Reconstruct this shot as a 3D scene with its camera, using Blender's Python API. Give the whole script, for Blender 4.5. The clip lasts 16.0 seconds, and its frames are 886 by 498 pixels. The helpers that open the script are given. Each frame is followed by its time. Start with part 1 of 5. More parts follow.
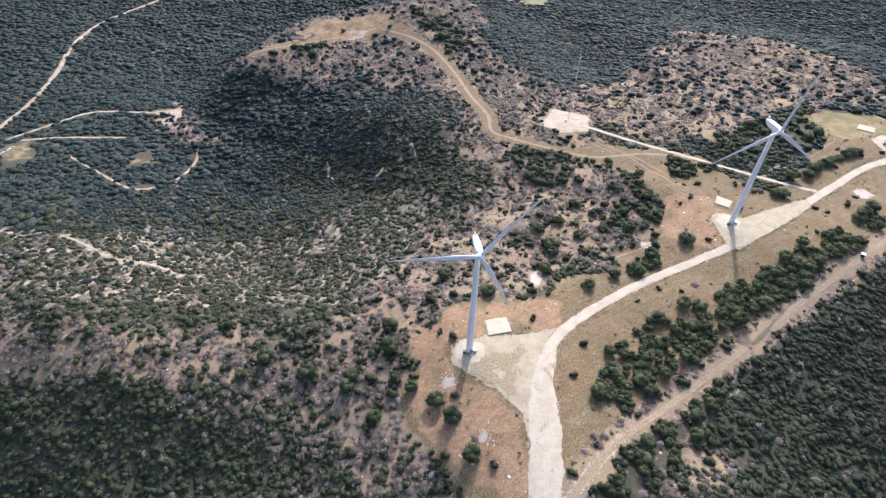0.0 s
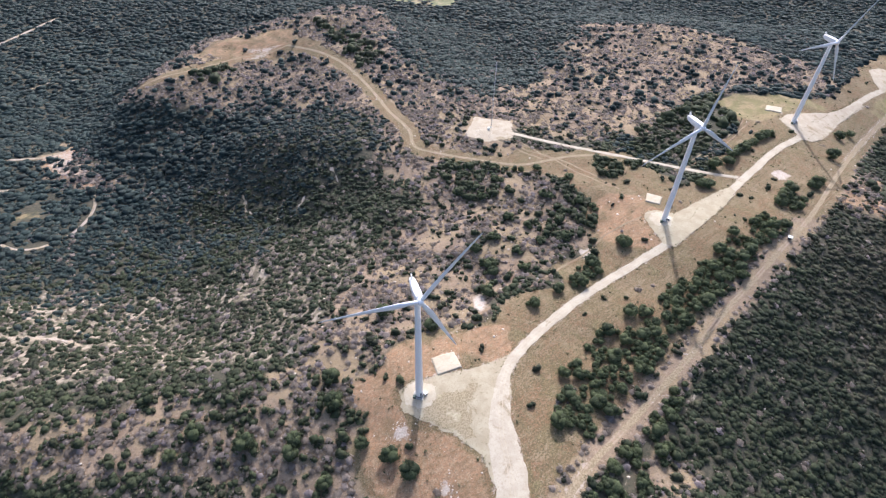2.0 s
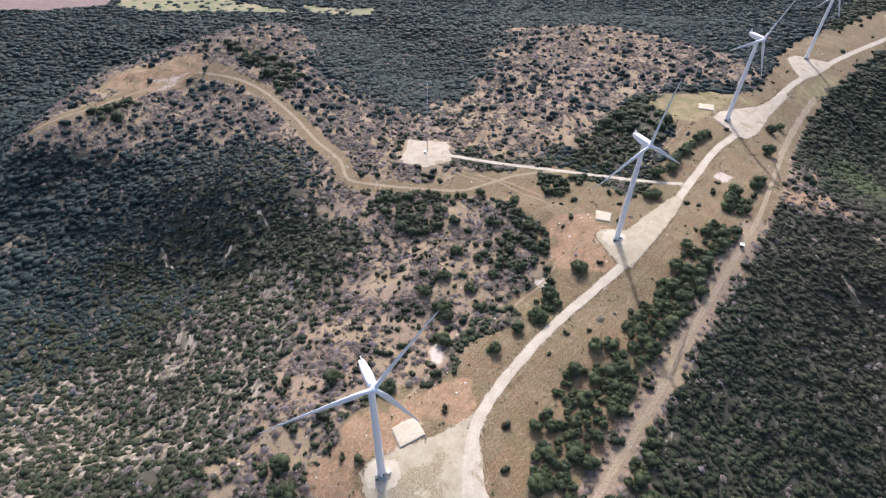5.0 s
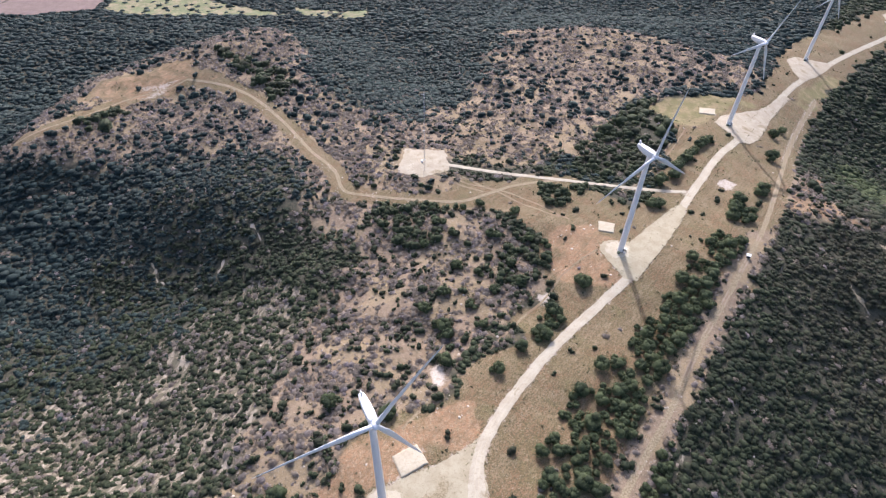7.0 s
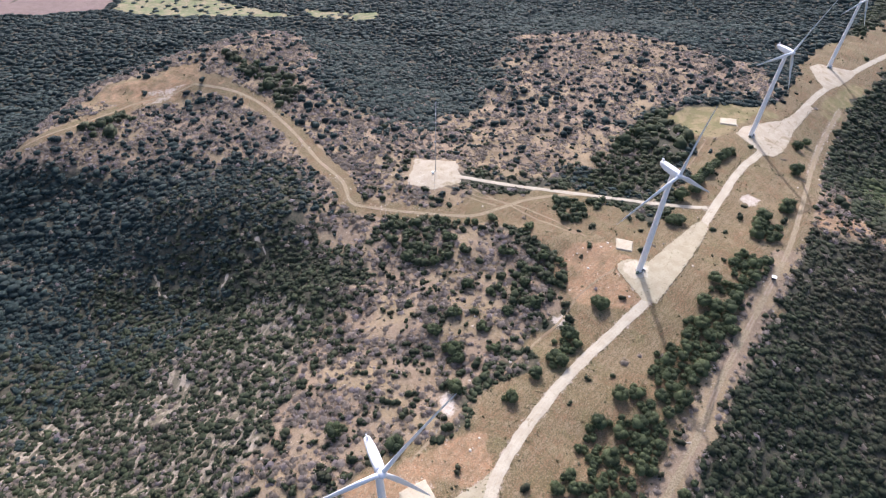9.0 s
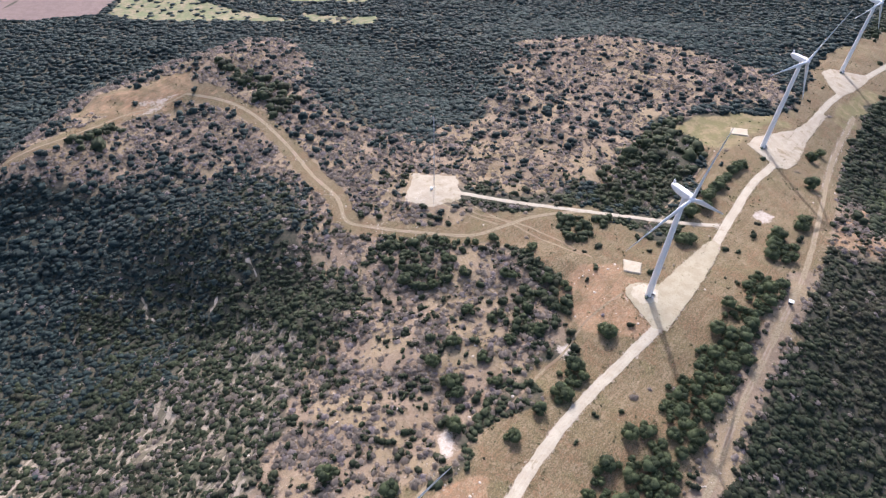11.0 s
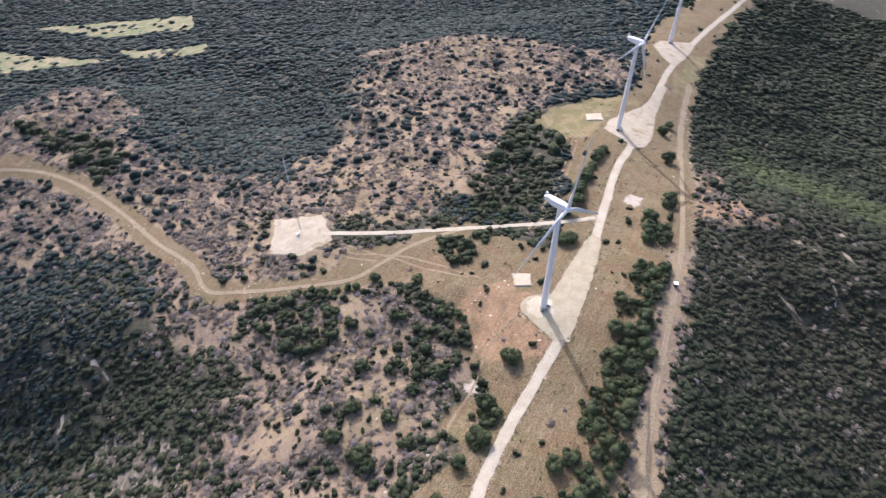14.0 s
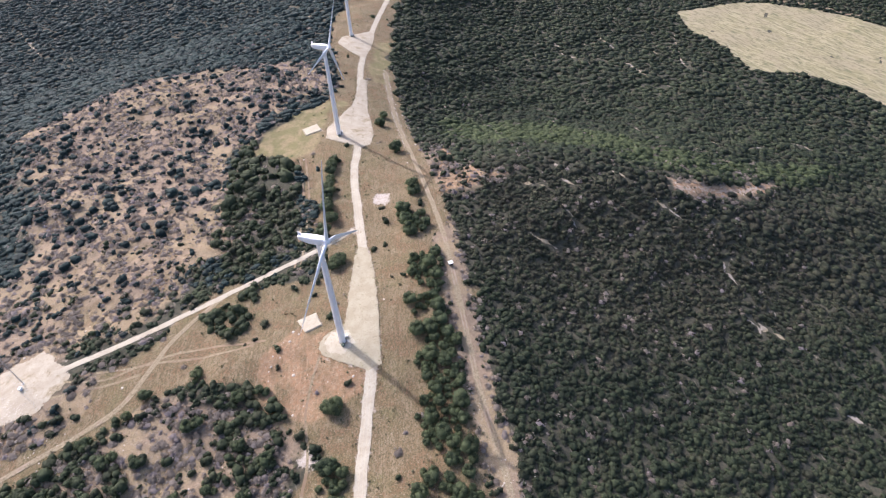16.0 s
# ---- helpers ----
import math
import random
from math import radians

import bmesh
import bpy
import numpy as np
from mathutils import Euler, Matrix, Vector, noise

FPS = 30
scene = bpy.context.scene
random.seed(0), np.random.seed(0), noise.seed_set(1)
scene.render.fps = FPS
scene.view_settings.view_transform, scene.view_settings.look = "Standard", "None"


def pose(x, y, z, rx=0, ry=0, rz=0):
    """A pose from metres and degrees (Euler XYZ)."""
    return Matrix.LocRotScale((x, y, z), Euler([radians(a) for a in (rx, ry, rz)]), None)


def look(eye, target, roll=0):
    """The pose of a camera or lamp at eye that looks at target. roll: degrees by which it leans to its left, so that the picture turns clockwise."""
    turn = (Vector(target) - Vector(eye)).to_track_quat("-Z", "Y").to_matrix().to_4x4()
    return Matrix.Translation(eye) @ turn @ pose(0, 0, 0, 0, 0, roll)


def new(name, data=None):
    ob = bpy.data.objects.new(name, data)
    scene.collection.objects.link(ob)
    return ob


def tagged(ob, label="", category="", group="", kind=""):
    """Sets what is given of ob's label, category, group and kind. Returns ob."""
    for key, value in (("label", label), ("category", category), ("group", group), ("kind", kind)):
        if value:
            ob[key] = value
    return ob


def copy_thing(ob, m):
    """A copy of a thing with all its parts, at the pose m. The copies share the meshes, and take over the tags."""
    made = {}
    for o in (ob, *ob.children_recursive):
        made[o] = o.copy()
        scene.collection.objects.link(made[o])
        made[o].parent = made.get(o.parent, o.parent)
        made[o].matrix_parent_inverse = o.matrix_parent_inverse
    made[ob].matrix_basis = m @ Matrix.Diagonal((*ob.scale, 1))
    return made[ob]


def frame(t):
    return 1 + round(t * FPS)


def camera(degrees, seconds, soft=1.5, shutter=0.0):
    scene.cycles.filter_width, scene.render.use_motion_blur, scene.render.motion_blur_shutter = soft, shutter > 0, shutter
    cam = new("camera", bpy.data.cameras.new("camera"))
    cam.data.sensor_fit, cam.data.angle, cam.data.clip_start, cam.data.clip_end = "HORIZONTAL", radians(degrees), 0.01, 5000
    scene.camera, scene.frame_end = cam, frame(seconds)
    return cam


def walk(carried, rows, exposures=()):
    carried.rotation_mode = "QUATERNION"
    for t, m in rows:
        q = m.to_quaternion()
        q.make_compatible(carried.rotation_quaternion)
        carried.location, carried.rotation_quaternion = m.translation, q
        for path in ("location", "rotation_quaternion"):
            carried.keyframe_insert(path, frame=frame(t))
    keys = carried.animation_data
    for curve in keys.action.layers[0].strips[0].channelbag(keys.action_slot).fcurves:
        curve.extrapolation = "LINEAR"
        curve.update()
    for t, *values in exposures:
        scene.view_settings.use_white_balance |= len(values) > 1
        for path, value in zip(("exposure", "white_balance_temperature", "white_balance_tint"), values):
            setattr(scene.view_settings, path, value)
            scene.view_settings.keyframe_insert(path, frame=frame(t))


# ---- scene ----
from mathutils.geometry import delaunay_2d_cdt

cam = camera(75.7, 16.0, soft=1.25, shutter=0.3)
PATH = [
    (0, (-2.42, -215.75, 282.09), (-13.185, -69.169, 146.445), 1.98),
    (0.5, (-2.77, -207.76, 282.21), (-6.638, -60.801, 146.605), 1.75),
    (1, (-3.09, -199.72, 282.39), (-0.585, -52.720, 146.802), 1.50),
    (1.5, (-3.31, -191.62, 282.55), (2.707, -44.818, 146.847), 1.37),
    (2, (-3.35, -183.45, 282.65), (8.631, -37.055, 146.910), 1.33),
    (2.5, (-3.23, -175.26, 282.74), (15.913, -29.684, 146.946), 1.18),
    (3, (-2.95, -167.12, 282.91), (19.876, -22.102, 147.082), 1.11),
    (3.5, (-2.51, -159.16, 283.22), (22.846, -14.613, 147.334), 1.08),
    (4, (-1.93, -151.57, 283.73), (26.811, -7.610, 147.901), 1.01),
    (4.5, (-1.34, -144.66, 284.31), (29.992, -1.457, 148.264), 0.97),
    (5, (-0.86, -138.47, 284.78), (30.982, 4.378, 148.473), 1.05),
    (7.5, (-0.51, -117.07, 284.73), (33.241, 24.930, 147.998), 0.92),
    (8, (-0.02, -111.88, 284.46), (33.097, 30.158, 147.606), 1.00),
    (8.5, (0.73, -106.44, 284.08), (32.710, 35.755, 147.122), 0.96),
    (9, (1.83, -100.79, 283.67), (32.588, 41.566, 146.598), 0.82),
    (11.5, (12.62, -69.69, 282.30), (41.838, 72.438, 144.654), 0.17),
    (12, (15.67, -63.43, 281.98), (43.957, 78.756, 144.202), 0.13),
    (12.5, (18.94, -57.13, 281.63), (53.712, 83.666, 143.911), -0.07),
    (13, (22.47, -50.96, 281.28), (64.873, 87.723, 143.552), -0.26),
    (13.5, (26.44, -45.19, 280.91), (77.539, 90.524, 143.185), -0.39),
    (14, (30.88, -39.90, 280.55), (95.981, 89.654, 142.793), -0.76),
    (14.5, (35.71, -35.07, 280.25), (121.913, 81.412, 142.402), -1.38),
    (15, (40.62, -30.62, 280.05), (148.416, 65.487, 141.690), -2.01),
    (15.5, (45.16, -26.39, 280.04), (162.186, 57.694, 141.356), -2.25),
    (16, (48.83, -22.28, 280.27), (170.663, 54.588, 141.535), -2.30),
]
walk(cam, [(t, look(eye, target, roll)) for t, eye, target, roll in PATH], [(0, 1.20, 5780, 17), (5, 1.06, 5850, 18), (16, 1.10, 5850, 20)])

# ---- world, sun ----
SUN_EL, SUN_AZ = radians(38), math.atan2(0.16, 0.98)
world = bpy.data.worlds.new("sky")
scene.world = world
world.use_nodes = True
_nt = world.node_tree
_sky = _nt.nodes.new("ShaderNodeTexSky")
_sky.sky_type, _sky.sun_disc = "NISHITA", False
_sky.sun_elevation, _sky.sun_rotation = SUN_EL, SUN_AZ
_sky.air_density, _sky.dust_density = 1.0, 4.5
_nt.links.new(_sky.outputs[0], _nt.nodes["Background"].inputs[0])
_nt.nodes["Background"].inputs[1].default_value = 0.125
sun_data = bpy.data.lights.new("sun", "SUN")
sun_data.energy, sun_data.angle, sun_data.color = 2.15, radians(0.6), (1.0, 0.965, 0.925)
sun = new("sun", sun_data)
_to = Vector((math.sin(SUN_AZ) * math.cos(SUN_EL), math.cos(SUN_AZ) * math.cos(SUN_EL), math.sin(SUN_EL)))
sun.matrix_world = look(_to * 500, (0, 0, 0))


# ---- materials ----
class Net:
    """A small helper to wire a node material."""

    def __init__(self, name, rough=0.9, metal=0.0):
        self.mat = bpy.data.materials.new(name)
        self.mat.use_nodes = True
        self.t = self.mat.node_tree
        self.bsdf = self.t.nodes["Principled BSDF"]
        self.bsdf.inputs["Roughness"].default_value = rough
        self.bsdf.inputs["Metallic"].default_value = metal
        self.bsdf.inputs["Specular IOR Level"].default_value = 0.25
        self.coord = self.t.nodes.new("ShaderNodeTexCoord").outputs["Object"]

    def put(self, socket, value):
        if isinstance(value, bpy.types.NodeSocket):
            self.t.links.new(value, socket)
        elif value is not None:
            socket.default_value = (*value, 1) if isinstance(value, tuple) and len(value) == 3 else value

    def noise(self, scale, detail=4.0, rough=0.6, vector=None, warp=0.0):
        n = self.t.nodes.new("ShaderNodeTexNoise")
        n.inputs["Scale"].default_value, n.inputs["Detail"].default_value = scale, detail
        n.inputs["Roughness"].default_value, n.inputs["Distortion"].default_value = rough, warp
        self.t.links.new(vector or self.coord, n.inputs["Vector"])
        return n.outputs["Fac"]

    def stretched(self, sx, sy, sz, turn=0.0):
        m = self.t.nodes.new("ShaderNodeMapping")
        m.vector_type = "TEXTURE"
        m.inputs["Scale"].default_value = (1 / sx, 1 / sy, 1 / sz)
        m.inputs["Rotation"].default_value = (0, 0, turn)
        self.t.links.new(self.coord, m.inputs["Vector"])
        return m.outputs[0]

    def cells(self, scale):
        n = self.t.nodes.new("ShaderNodeTexVoronoi")
        n.inputs["Scale"].default_value = scale
        self.t.links.new(self.coord, n.inputs["Vector"])
        return n.outputs["Distance"]

    def step(self, value, low, high, to_low=0.0, to_high=1.0):
        n = self.t.nodes.new("ShaderNodeMapRange")
        n.interpolation_type = "SMOOTHSTEP"
        for k, v in zip(("From Min", "From Max", "To Min", "To Max"), (low, high, to_low, to_high)):
            n.inputs[k].default_value = v
        self.put(n.inputs["Value"], value)
        return n.outputs[0]

    def math(self, op, a, b=None):
        n = self.t.nodes.new("ShaderNodeMath")
        n.operation = op
        self.put(n.inputs[0], a), self.put(n.inputs[1], b)
        return n.outputs[0]

    def mix(self, fac, a, b):
        n = self.t.nodes.new("ShaderNodeMix")
        n.data_type = "RGBA"
        self.put(n.inputs[0], fac), self.put(n.inputs[6], a), self.put(n.inputs[7], b)
        return n.outputs[2]

    def attribute(self, name):
        n = self.t.nodes.new("ShaderNodeAttribute")
        n.attribute_name = name
        return n

    def split(self, color):
        n = self.t.nodes.new("ShaderNodeSeparateColor")
        self.t.links.new(color, n.inputs[0])
        return n.outputs

    def island(self):
        return self.t.nodes.new("ShaderNodeNewGeometry").outputs["Random Per Island"]

    def chance(self):
        return self.t.nodes.new("ShaderNodeObjectInfo").outputs["Random"]

    def bump(self, height, strength=0.5, distance=0.3):
        n = self.t.nodes.new("ShaderNodeBump")
        n.inputs["Strength"].default_value, n.inputs["Distance"].default_value = strength, distance
        self.t.links.new(height, n.inputs["Height"])
        self.t.links.new(n.outputs[0], self.bsdf.inputs["Normal"])

    def leafy(self, color, share=0.5):
        """Thin leaves: part of the light goes through them."""
        self.put(self.bsdf.inputs["Base Color"], color)
        thin, both = self.t.nodes.new("ShaderNodeBsdfTranslucent"), self.t.nodes.new("ShaderNodeMixShader")
        self.put(thin.inputs["Color"], color)
        both.inputs[0].default_value = share
        self.t.links.new(self.bsdf.outputs[0], both.inputs[1])
        self.t.links.new(thin.outputs[0], both.inputs[2])
        self.t.links.new(both.outputs[0], self.t.nodes["Material Output"].inputs["Surface"])
        return self.mat

    def done(self, color):
        self.put(self.bsdf.inputs["Base Color"], color)
        return self.mat


def ground_material():
    n = Net("ground", 0.95)
    big, mid, fine, grit = n.noise(0.018, 4), n.noise(0.09, 5, 0.65), n.noise(0.45, 4, 0.7), n.noise(2.2, 3, 0.7)
    one, two = n.split(n.attribute("cover").outputs["Color"]), n.split(n.attribute("soil").outputs["Color"])
    lines = n.noise(0.5, 4, 0.6, n.stretched(0.07, 1.0, 1.0, radians(36)))
    streaks = n.noise(0.20, 5, 0.7, n.stretched(0.25, 1.0, 1.0, radians(54)), 0.5)
    tuft, fleck = n.noise(1.1, 4, 0.75), n.noise(1.6, 3, 0.7)
    dash = n.noise(1.0, 4, 0.7, n.stretched(0.35, 1.0, 1.0, radians(36)))
    grass = n.mix(n.step(big, 0.42, 0.58), (0.242, 0.172, 0.099), (0.192, 0.147, 0.073))
    grass = n.mix(n.step(mid, 0.46, 0.60), grass, (0.273, 0.201, 0.121))
    grass = n.mix(n.step(n.noise(0.045, 5, 0.7, warp=0.8), 0.47, 0.60, 0, 0.8), grass, (0.217, 0.122, 0.066))
    grass = n.mix(n.step(n.noise(0.07, 5, 0.7, warp=0.6), 0.54, 0.66, 0, 0.7), grass, (0.166, 0.147, 0.064))
    grass = n.mix(n.step(lines, 0.48, 0.60, 0, 0.6), grass, (0.154, 0.106, 0.054))
    grass = n.mix(n.step(dash, 0.48, 0.58, 0, 0.75), grass, (0.137, 0.101, 0.046))
    grass = n.mix(n.step(tuft, 0.50, 0.57, 0, 0.85), grass, (0.081, 0.070, 0.029))
    grass = n.mix(n.step(fleck, 0.59, 0.65, 0, 0.9), grass, (0.353, 0.287, 0.201))
    brush = n.mix(n.step(mid, 0.40, 0.62), (0.284, 0.205, 0.136), (0.225, 0.160, 0.108))
    brush = n.mix(n.step(big, 0.46, 0.56, 0, 0.8), brush, (0.301, 0.225, 0.126))
    brush = n.mix(n.step(fine, 0.50, 0.66, 0, 0.8), brush, (0.335, 0.260, 0.182))
    brush = n.mix(n.step(n.noise(0.30, 4, 0.65), 0.55, 0.66, 0, 0.45), brush, (0.146, 0.112, 0.077))
    brush = n.mix(n.step(tuft, 0.54, 0.64, 0, 0.75), brush, (0.112, 0.090, 0.057))
    brush = n.mix(n.step(fleck, 0.61, 0.67, 0, 0.9), brush, (0.413, 0.348, 0.262))
    # Woodland litter, its colour darkened further for shade under the canopy.
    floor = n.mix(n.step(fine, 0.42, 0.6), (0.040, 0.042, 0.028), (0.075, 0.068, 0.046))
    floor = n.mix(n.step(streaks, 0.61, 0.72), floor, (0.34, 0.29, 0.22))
    scrub = n.mix(n.step(streaks, 0.46, 0.60), (0.12, 0.106, 0.07), (0.355, 0.298, 0.226))
    scrub = n.mix(n.step(fine, 0.5, 0.7, 0, 0.6), scrub, (0.30, 0.24, 0.17))
    edge = n.math("MULTIPLY", n.math("SUBTRACT", mid, 0.5), 0.9)

    def soft(v):
        return n.step(n.math("ADD", v, edge), 0.35, 0.65)

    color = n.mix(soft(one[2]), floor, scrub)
    color = n.mix(soft(one[1]), color, brush)
    color = n.mix(soft(one[0]), color, grass)
    red = n.mix(n.step(fine, 0.42, 0.66), (0.335, 0.188, 0.100), (0.395, 0.275, 0.168))
    red = n.mix(n.step(n.noise(0.16, 6, 0.75, warp=0.6), 0.50, 0.62, 0, 0.75), red, (0.245, 0.150, 0.085))
    red = n.mix(n.step(lines, 0.50, 0.60, 0, 0.5), red, (0.20, 0.130, 0.074))
    red = n.mix(n.step(tuft, 0.52, 0.62, 0, 0.75), red, (0.149, 0.108, 0.056))
    red = n.mix(n.step(fleck, 0.60, 0.66, 0, 0.9), red, (0.47, 0.375, 0.27))
    color = n.mix(n.math("MULTIPLY", soft(two[0]), n.step(mid, 0.3, 0.6, 0.45, 0.95)), color, red)
    green = n.mix(n.step(mid, 0.44, 0.60), (0.190, 0.168, 0.072), (0.290, 0.220, 0.118))
    green = n.mix(n.step(fine, 0.46, 0.64, 0, 0.7), green, (0.150, 0.128, 0.056))
    green = n.mix(n.step(tuft, 0.54, 0.62, 0, 0.6), green, (0.100, 0.092, 0.042))
    color = n.mix(soft(two[2]), color, green)
    pale = n.mix(n.step(fine, 0.35, 0.7), (0.56, 0.49, 0.41), (0.41, 0.335, 0.265))
    color = n.mix(n.step(n.math("ADD", two[1], n.math("MULTIPLY", n.math("SUBTRACT", fine, 0.5), 1.6)), 0.45, 0.75), color, pale)
    color = n.mix(n.step(grit, 0.35, 0.7, 0.0, 0.35), color, (0.12, 0.10, 0.065))
    n.bump(fine, 0.6, 0.6)
    return n.done(color)


def gravel_material(name, light, dark, stain, worn=0.0):
    """Loose stone; worn: the share of dry grass that grows through it."""
    n = Net(name, 0.95)
    mid, fine, grit, speck = n.noise(0.12, 5, 0.65), n.noise(0.7, 4, 0.7), n.noise(3.5, 3, 0.7), n.noise(1.1, 3, 0.65)
    color = n.mix(n.step(mid, 0.38, 0.62), light, dark)
    color = n.mix(n.step(fine, 0.50, 0.70, 0, 0.75), color, stain)
    if worn:
        patch = n.step(n.noise(0.055, 5, 0.7, warp=0.5), 0.62 - 0.25 * worn, 0.72 - 0.25 * worn, 0, 0.85)
        color = n.mix(patch, color, n.mix(n.step(speck, 0.4, 0.62), (0.33, 0.265, 0.17), (0.19, 0.155, 0.085)))
    color = n.mix(n.step(grit, 0.5, 0.8, 0, 0.5), color, tuple(0.55 * c for c in dark))
    color = n.mix(n.step(speck, 0.62, 0.72, 0, 0.5), color, tuple(0.6 * c for c in stain))
    n.bump(grit, 0.4, 0.12)
    return n.done(color)


def leaf_material(name, deep, light, dry):
    """Foliage: each plant has its tone, dark to light, and its share of dry leaves; some woods carry light and shade in
    both.
    """
    n = Net(name, 0.75)
    tone, brown, island = n.attribute("tone").outputs["Fac"], n.attribute("dry").outputs["Fac"], n.island()
    color = n.mix(n.step(tone, 0.0, 1.0), deep, light)
    color = n.mix(brown, color, dry)
    mottle, leaf = n.noise(0.9, 3, 0.7), n.noise(2.6, 3, 0.75)
    color = n.mix(n.step(mottle, 0.5, 0.68, 0, 0.55), color, tuple(0.66 * c for c in deep))
    color = n.mix(n.step(leaf, 0.52, 0.66, 0, 0.45), color, tuple(0.6 * c for c in deep))
    color = n.mix(n.step(leaf, 0.48, 0.34, 0, 0.55), color, tuple(min(1, 1.55 * c) for c in light))
    n.bump(leaf, 0.6, 0.4)
    color = n.mix(n.step(island, 0.3, 1.0, 0, 0.3), color, tuple(min(1, 1.6 * c) for c in light))
    color = n.mix(n.step(island, 0.35, 0.0, 0, 0.4), color, tuple(0.7 * c for c in deep))
    return n.leafy(color, 0.45)


def tree_leaf_material(name, deep, light):
    n = Net(name, 0.75)
    island, own = n.island(), n.chance()
    color = n.mix(n.step(own, 0.0, 1.0), deep, light)
    mottle = n.noise(7.0, 3, 0.7)
    color = n.mix(n.step(mottle, 0.5, 0.68, 0, 0.65), color, tuple(0.68 * c for c in deep))
    color = n.mix(n.step(mottle, 0.48, 0.34, 0, 0.5), color, tuple(min(1, 1.5 * c) for c in light))
    n.bump(mottle, 0.9, 0.5)
    color = n.mix(n.step(island, 0.3, 1.0, 0, 0.5), color, tuple(min(1, 1.7 * c) for c in light))
    color = n.mix(n.step(island, 0.35, 0.0, 0, 0.5), color, tuple(0.7 * c for c in deep))
    return n.leafy(color)


def paint_material(name, base, rough=0.38, dirt=0.12):
    n = Net(name, rough)
    n.bsdf.inputs["Specular IOR Level"].default_value = 0.5
    runs = n.noise(0.9, 4, 0.6, n.stretched(1.0, 1.0, 0.06))
    cloud = n.noise(0.25, 4)
    color = n.mix(n.step(runs, 0.5, 0.8, 0, dirt), base, (0.38, 0.36, 0.32))
    color = n.mix(n.step(cloud, 0.45, 0.75, 0, dirt), color, (0.55, 0.55, 0.54))
    return n.done(color)


def plain_material(name, base, rough=0.6, metal=0.0, scale=1.5):
    n = Net(name, rough, metal)
    return n.done(n.mix(n.step(n.noise(scale, 4), 0.35, 0.7), base, tuple(0.72 * c for c in base)))


M_GROUND = ground_material()
M_ROAD = gravel_material("crushed_limestone", (0.465, 0.411, 0.314), (0.409, 0.353, 0.262), (0.335, 0.280, 0.197), 0.15)
M_PAD = gravel_material("pad_gravel", (0.405, 0.353, 0.246), (0.347, 0.295, 0.198), (0.279, 0.230, 0.142), 0.35)
M_PADPALE = gravel_material("pad_limestone", (0.433, 0.374, 0.281), (0.372, 0.316, 0.231), (0.298, 0.248, 0.170), 0.3)
M_GULLY = gravel_material("washed_limestone", (0.36, 0.31, 0.25), (0.28, 0.235, 0.18), (0.20, 0.165, 0.12), 0.6)
M_SLAB = gravel_material("white_caliche", (0.488, 0.430, 0.322), (0.437, 0.374, 0.269), (0.369, 0.306, 0.209))
M_TRACK = gravel_material("dirt_track", (0.33, 0.245, 0.165), (0.26, 0.19, 0.122), (0.18, 0.14, 0.086), 0.9)
M_TRACKPALE = gravel_material("pale_dirt", (0.39, 0.33, 0.275), (0.31, 0.26, 0.21), (0.22, 0.185, 0.14), 0.75)
M_RUT = gravel_material("worn_rut", (0.37, 0.29, 0.215), (0.31, 0.24, 0.17), (0.22, 0.17, 0.115), 0.95)
M_DRYGRASS = gravel_material("sparse_grass", (0.50, 0.43, 0.31), (0.40, 0.345, 0.22), (0.24, 0.215, 0.11), 1.0)
M_SCAR = gravel_material("turned_soil", (0.281, 0.203, 0.133), (0.226, 0.156, 0.098), (0.156, 0.117, 0.074), 0.6)
M_OAK = leaf_material("oak_leaves", (0.033, 0.044, 0.026), (0.070, 0.086, 0.043), (0.077, 0.065, 0.046))
# Far trees: bluish distance haze is painted into these leaf colours.
M_HAZEWOOD = leaf_material("haze_blue_leaves", (0.026, 0.044, 0.042), (0.050, 0.077, 0.068), (0.062, 0.066, 0.057))
# Oak leaves again, with sunlight painted in as a brighter green.
M_SUNLIT = leaf_material("sunlit_oak_leaves", (0.046, 0.063, 0.030), (0.092, 0.114, 0.050), (0.085, 0.08, 0.05))
M_GREY = leaf_material("grey_twigs", (0.172, 0.143, 0.114), (0.276, 0.232, 0.188), (0.262, 0.226, 0.242))
M_LOW = leaf_material("low_bush_leaves", (0.085, 0.09, 0.05), (0.15, 0.145, 0.08), (0.24, 0.20, 0.12))
M_WEED = leaf_material("weed_leaves", (0.17, 0.165, 0.08), (0.32, 0.29, 0.16), (0.42, 0.35, 0.22))
M_JUNIPER = tree_leaf_material("juniper_leaves", (0.056, 0.076, 0.040), (0.098, 0.118, 0.056))
M_BARK = plain_material("bark", (0.14, 0.11, 0.085), 0.95, 0, 4)
M_WHITE = paint_material("turbine_paint", (0.87, 0.845, 0.815))
M_BLADE = paint_material("blade_paint", (0.87, 0.85, 0.82), 0.35, 0.10)
M_STEEL = plain_material("galvanised_steel", (0.45, 0.46, 0.47), 0.45, 0.8)
M_DARK = plain_material("dark_metal", (0.06, 0.06, 0.065), 0.5)
M_CONCRETE = plain_material("concrete", (0.48, 0.46, 0.42), 0.9)
M_ROCK = gravel_material("limestone", (0.58, 0.51, 0.42), (0.48, 0.41, 0.33), (0.36, 0.30, 0.23))
M_PLOUGHED = gravel_material("ploughed_soil", (0.215, 0.155, 0.135), (0.18, 0.13, 0.112), (0.145, 0.105, 0.088))
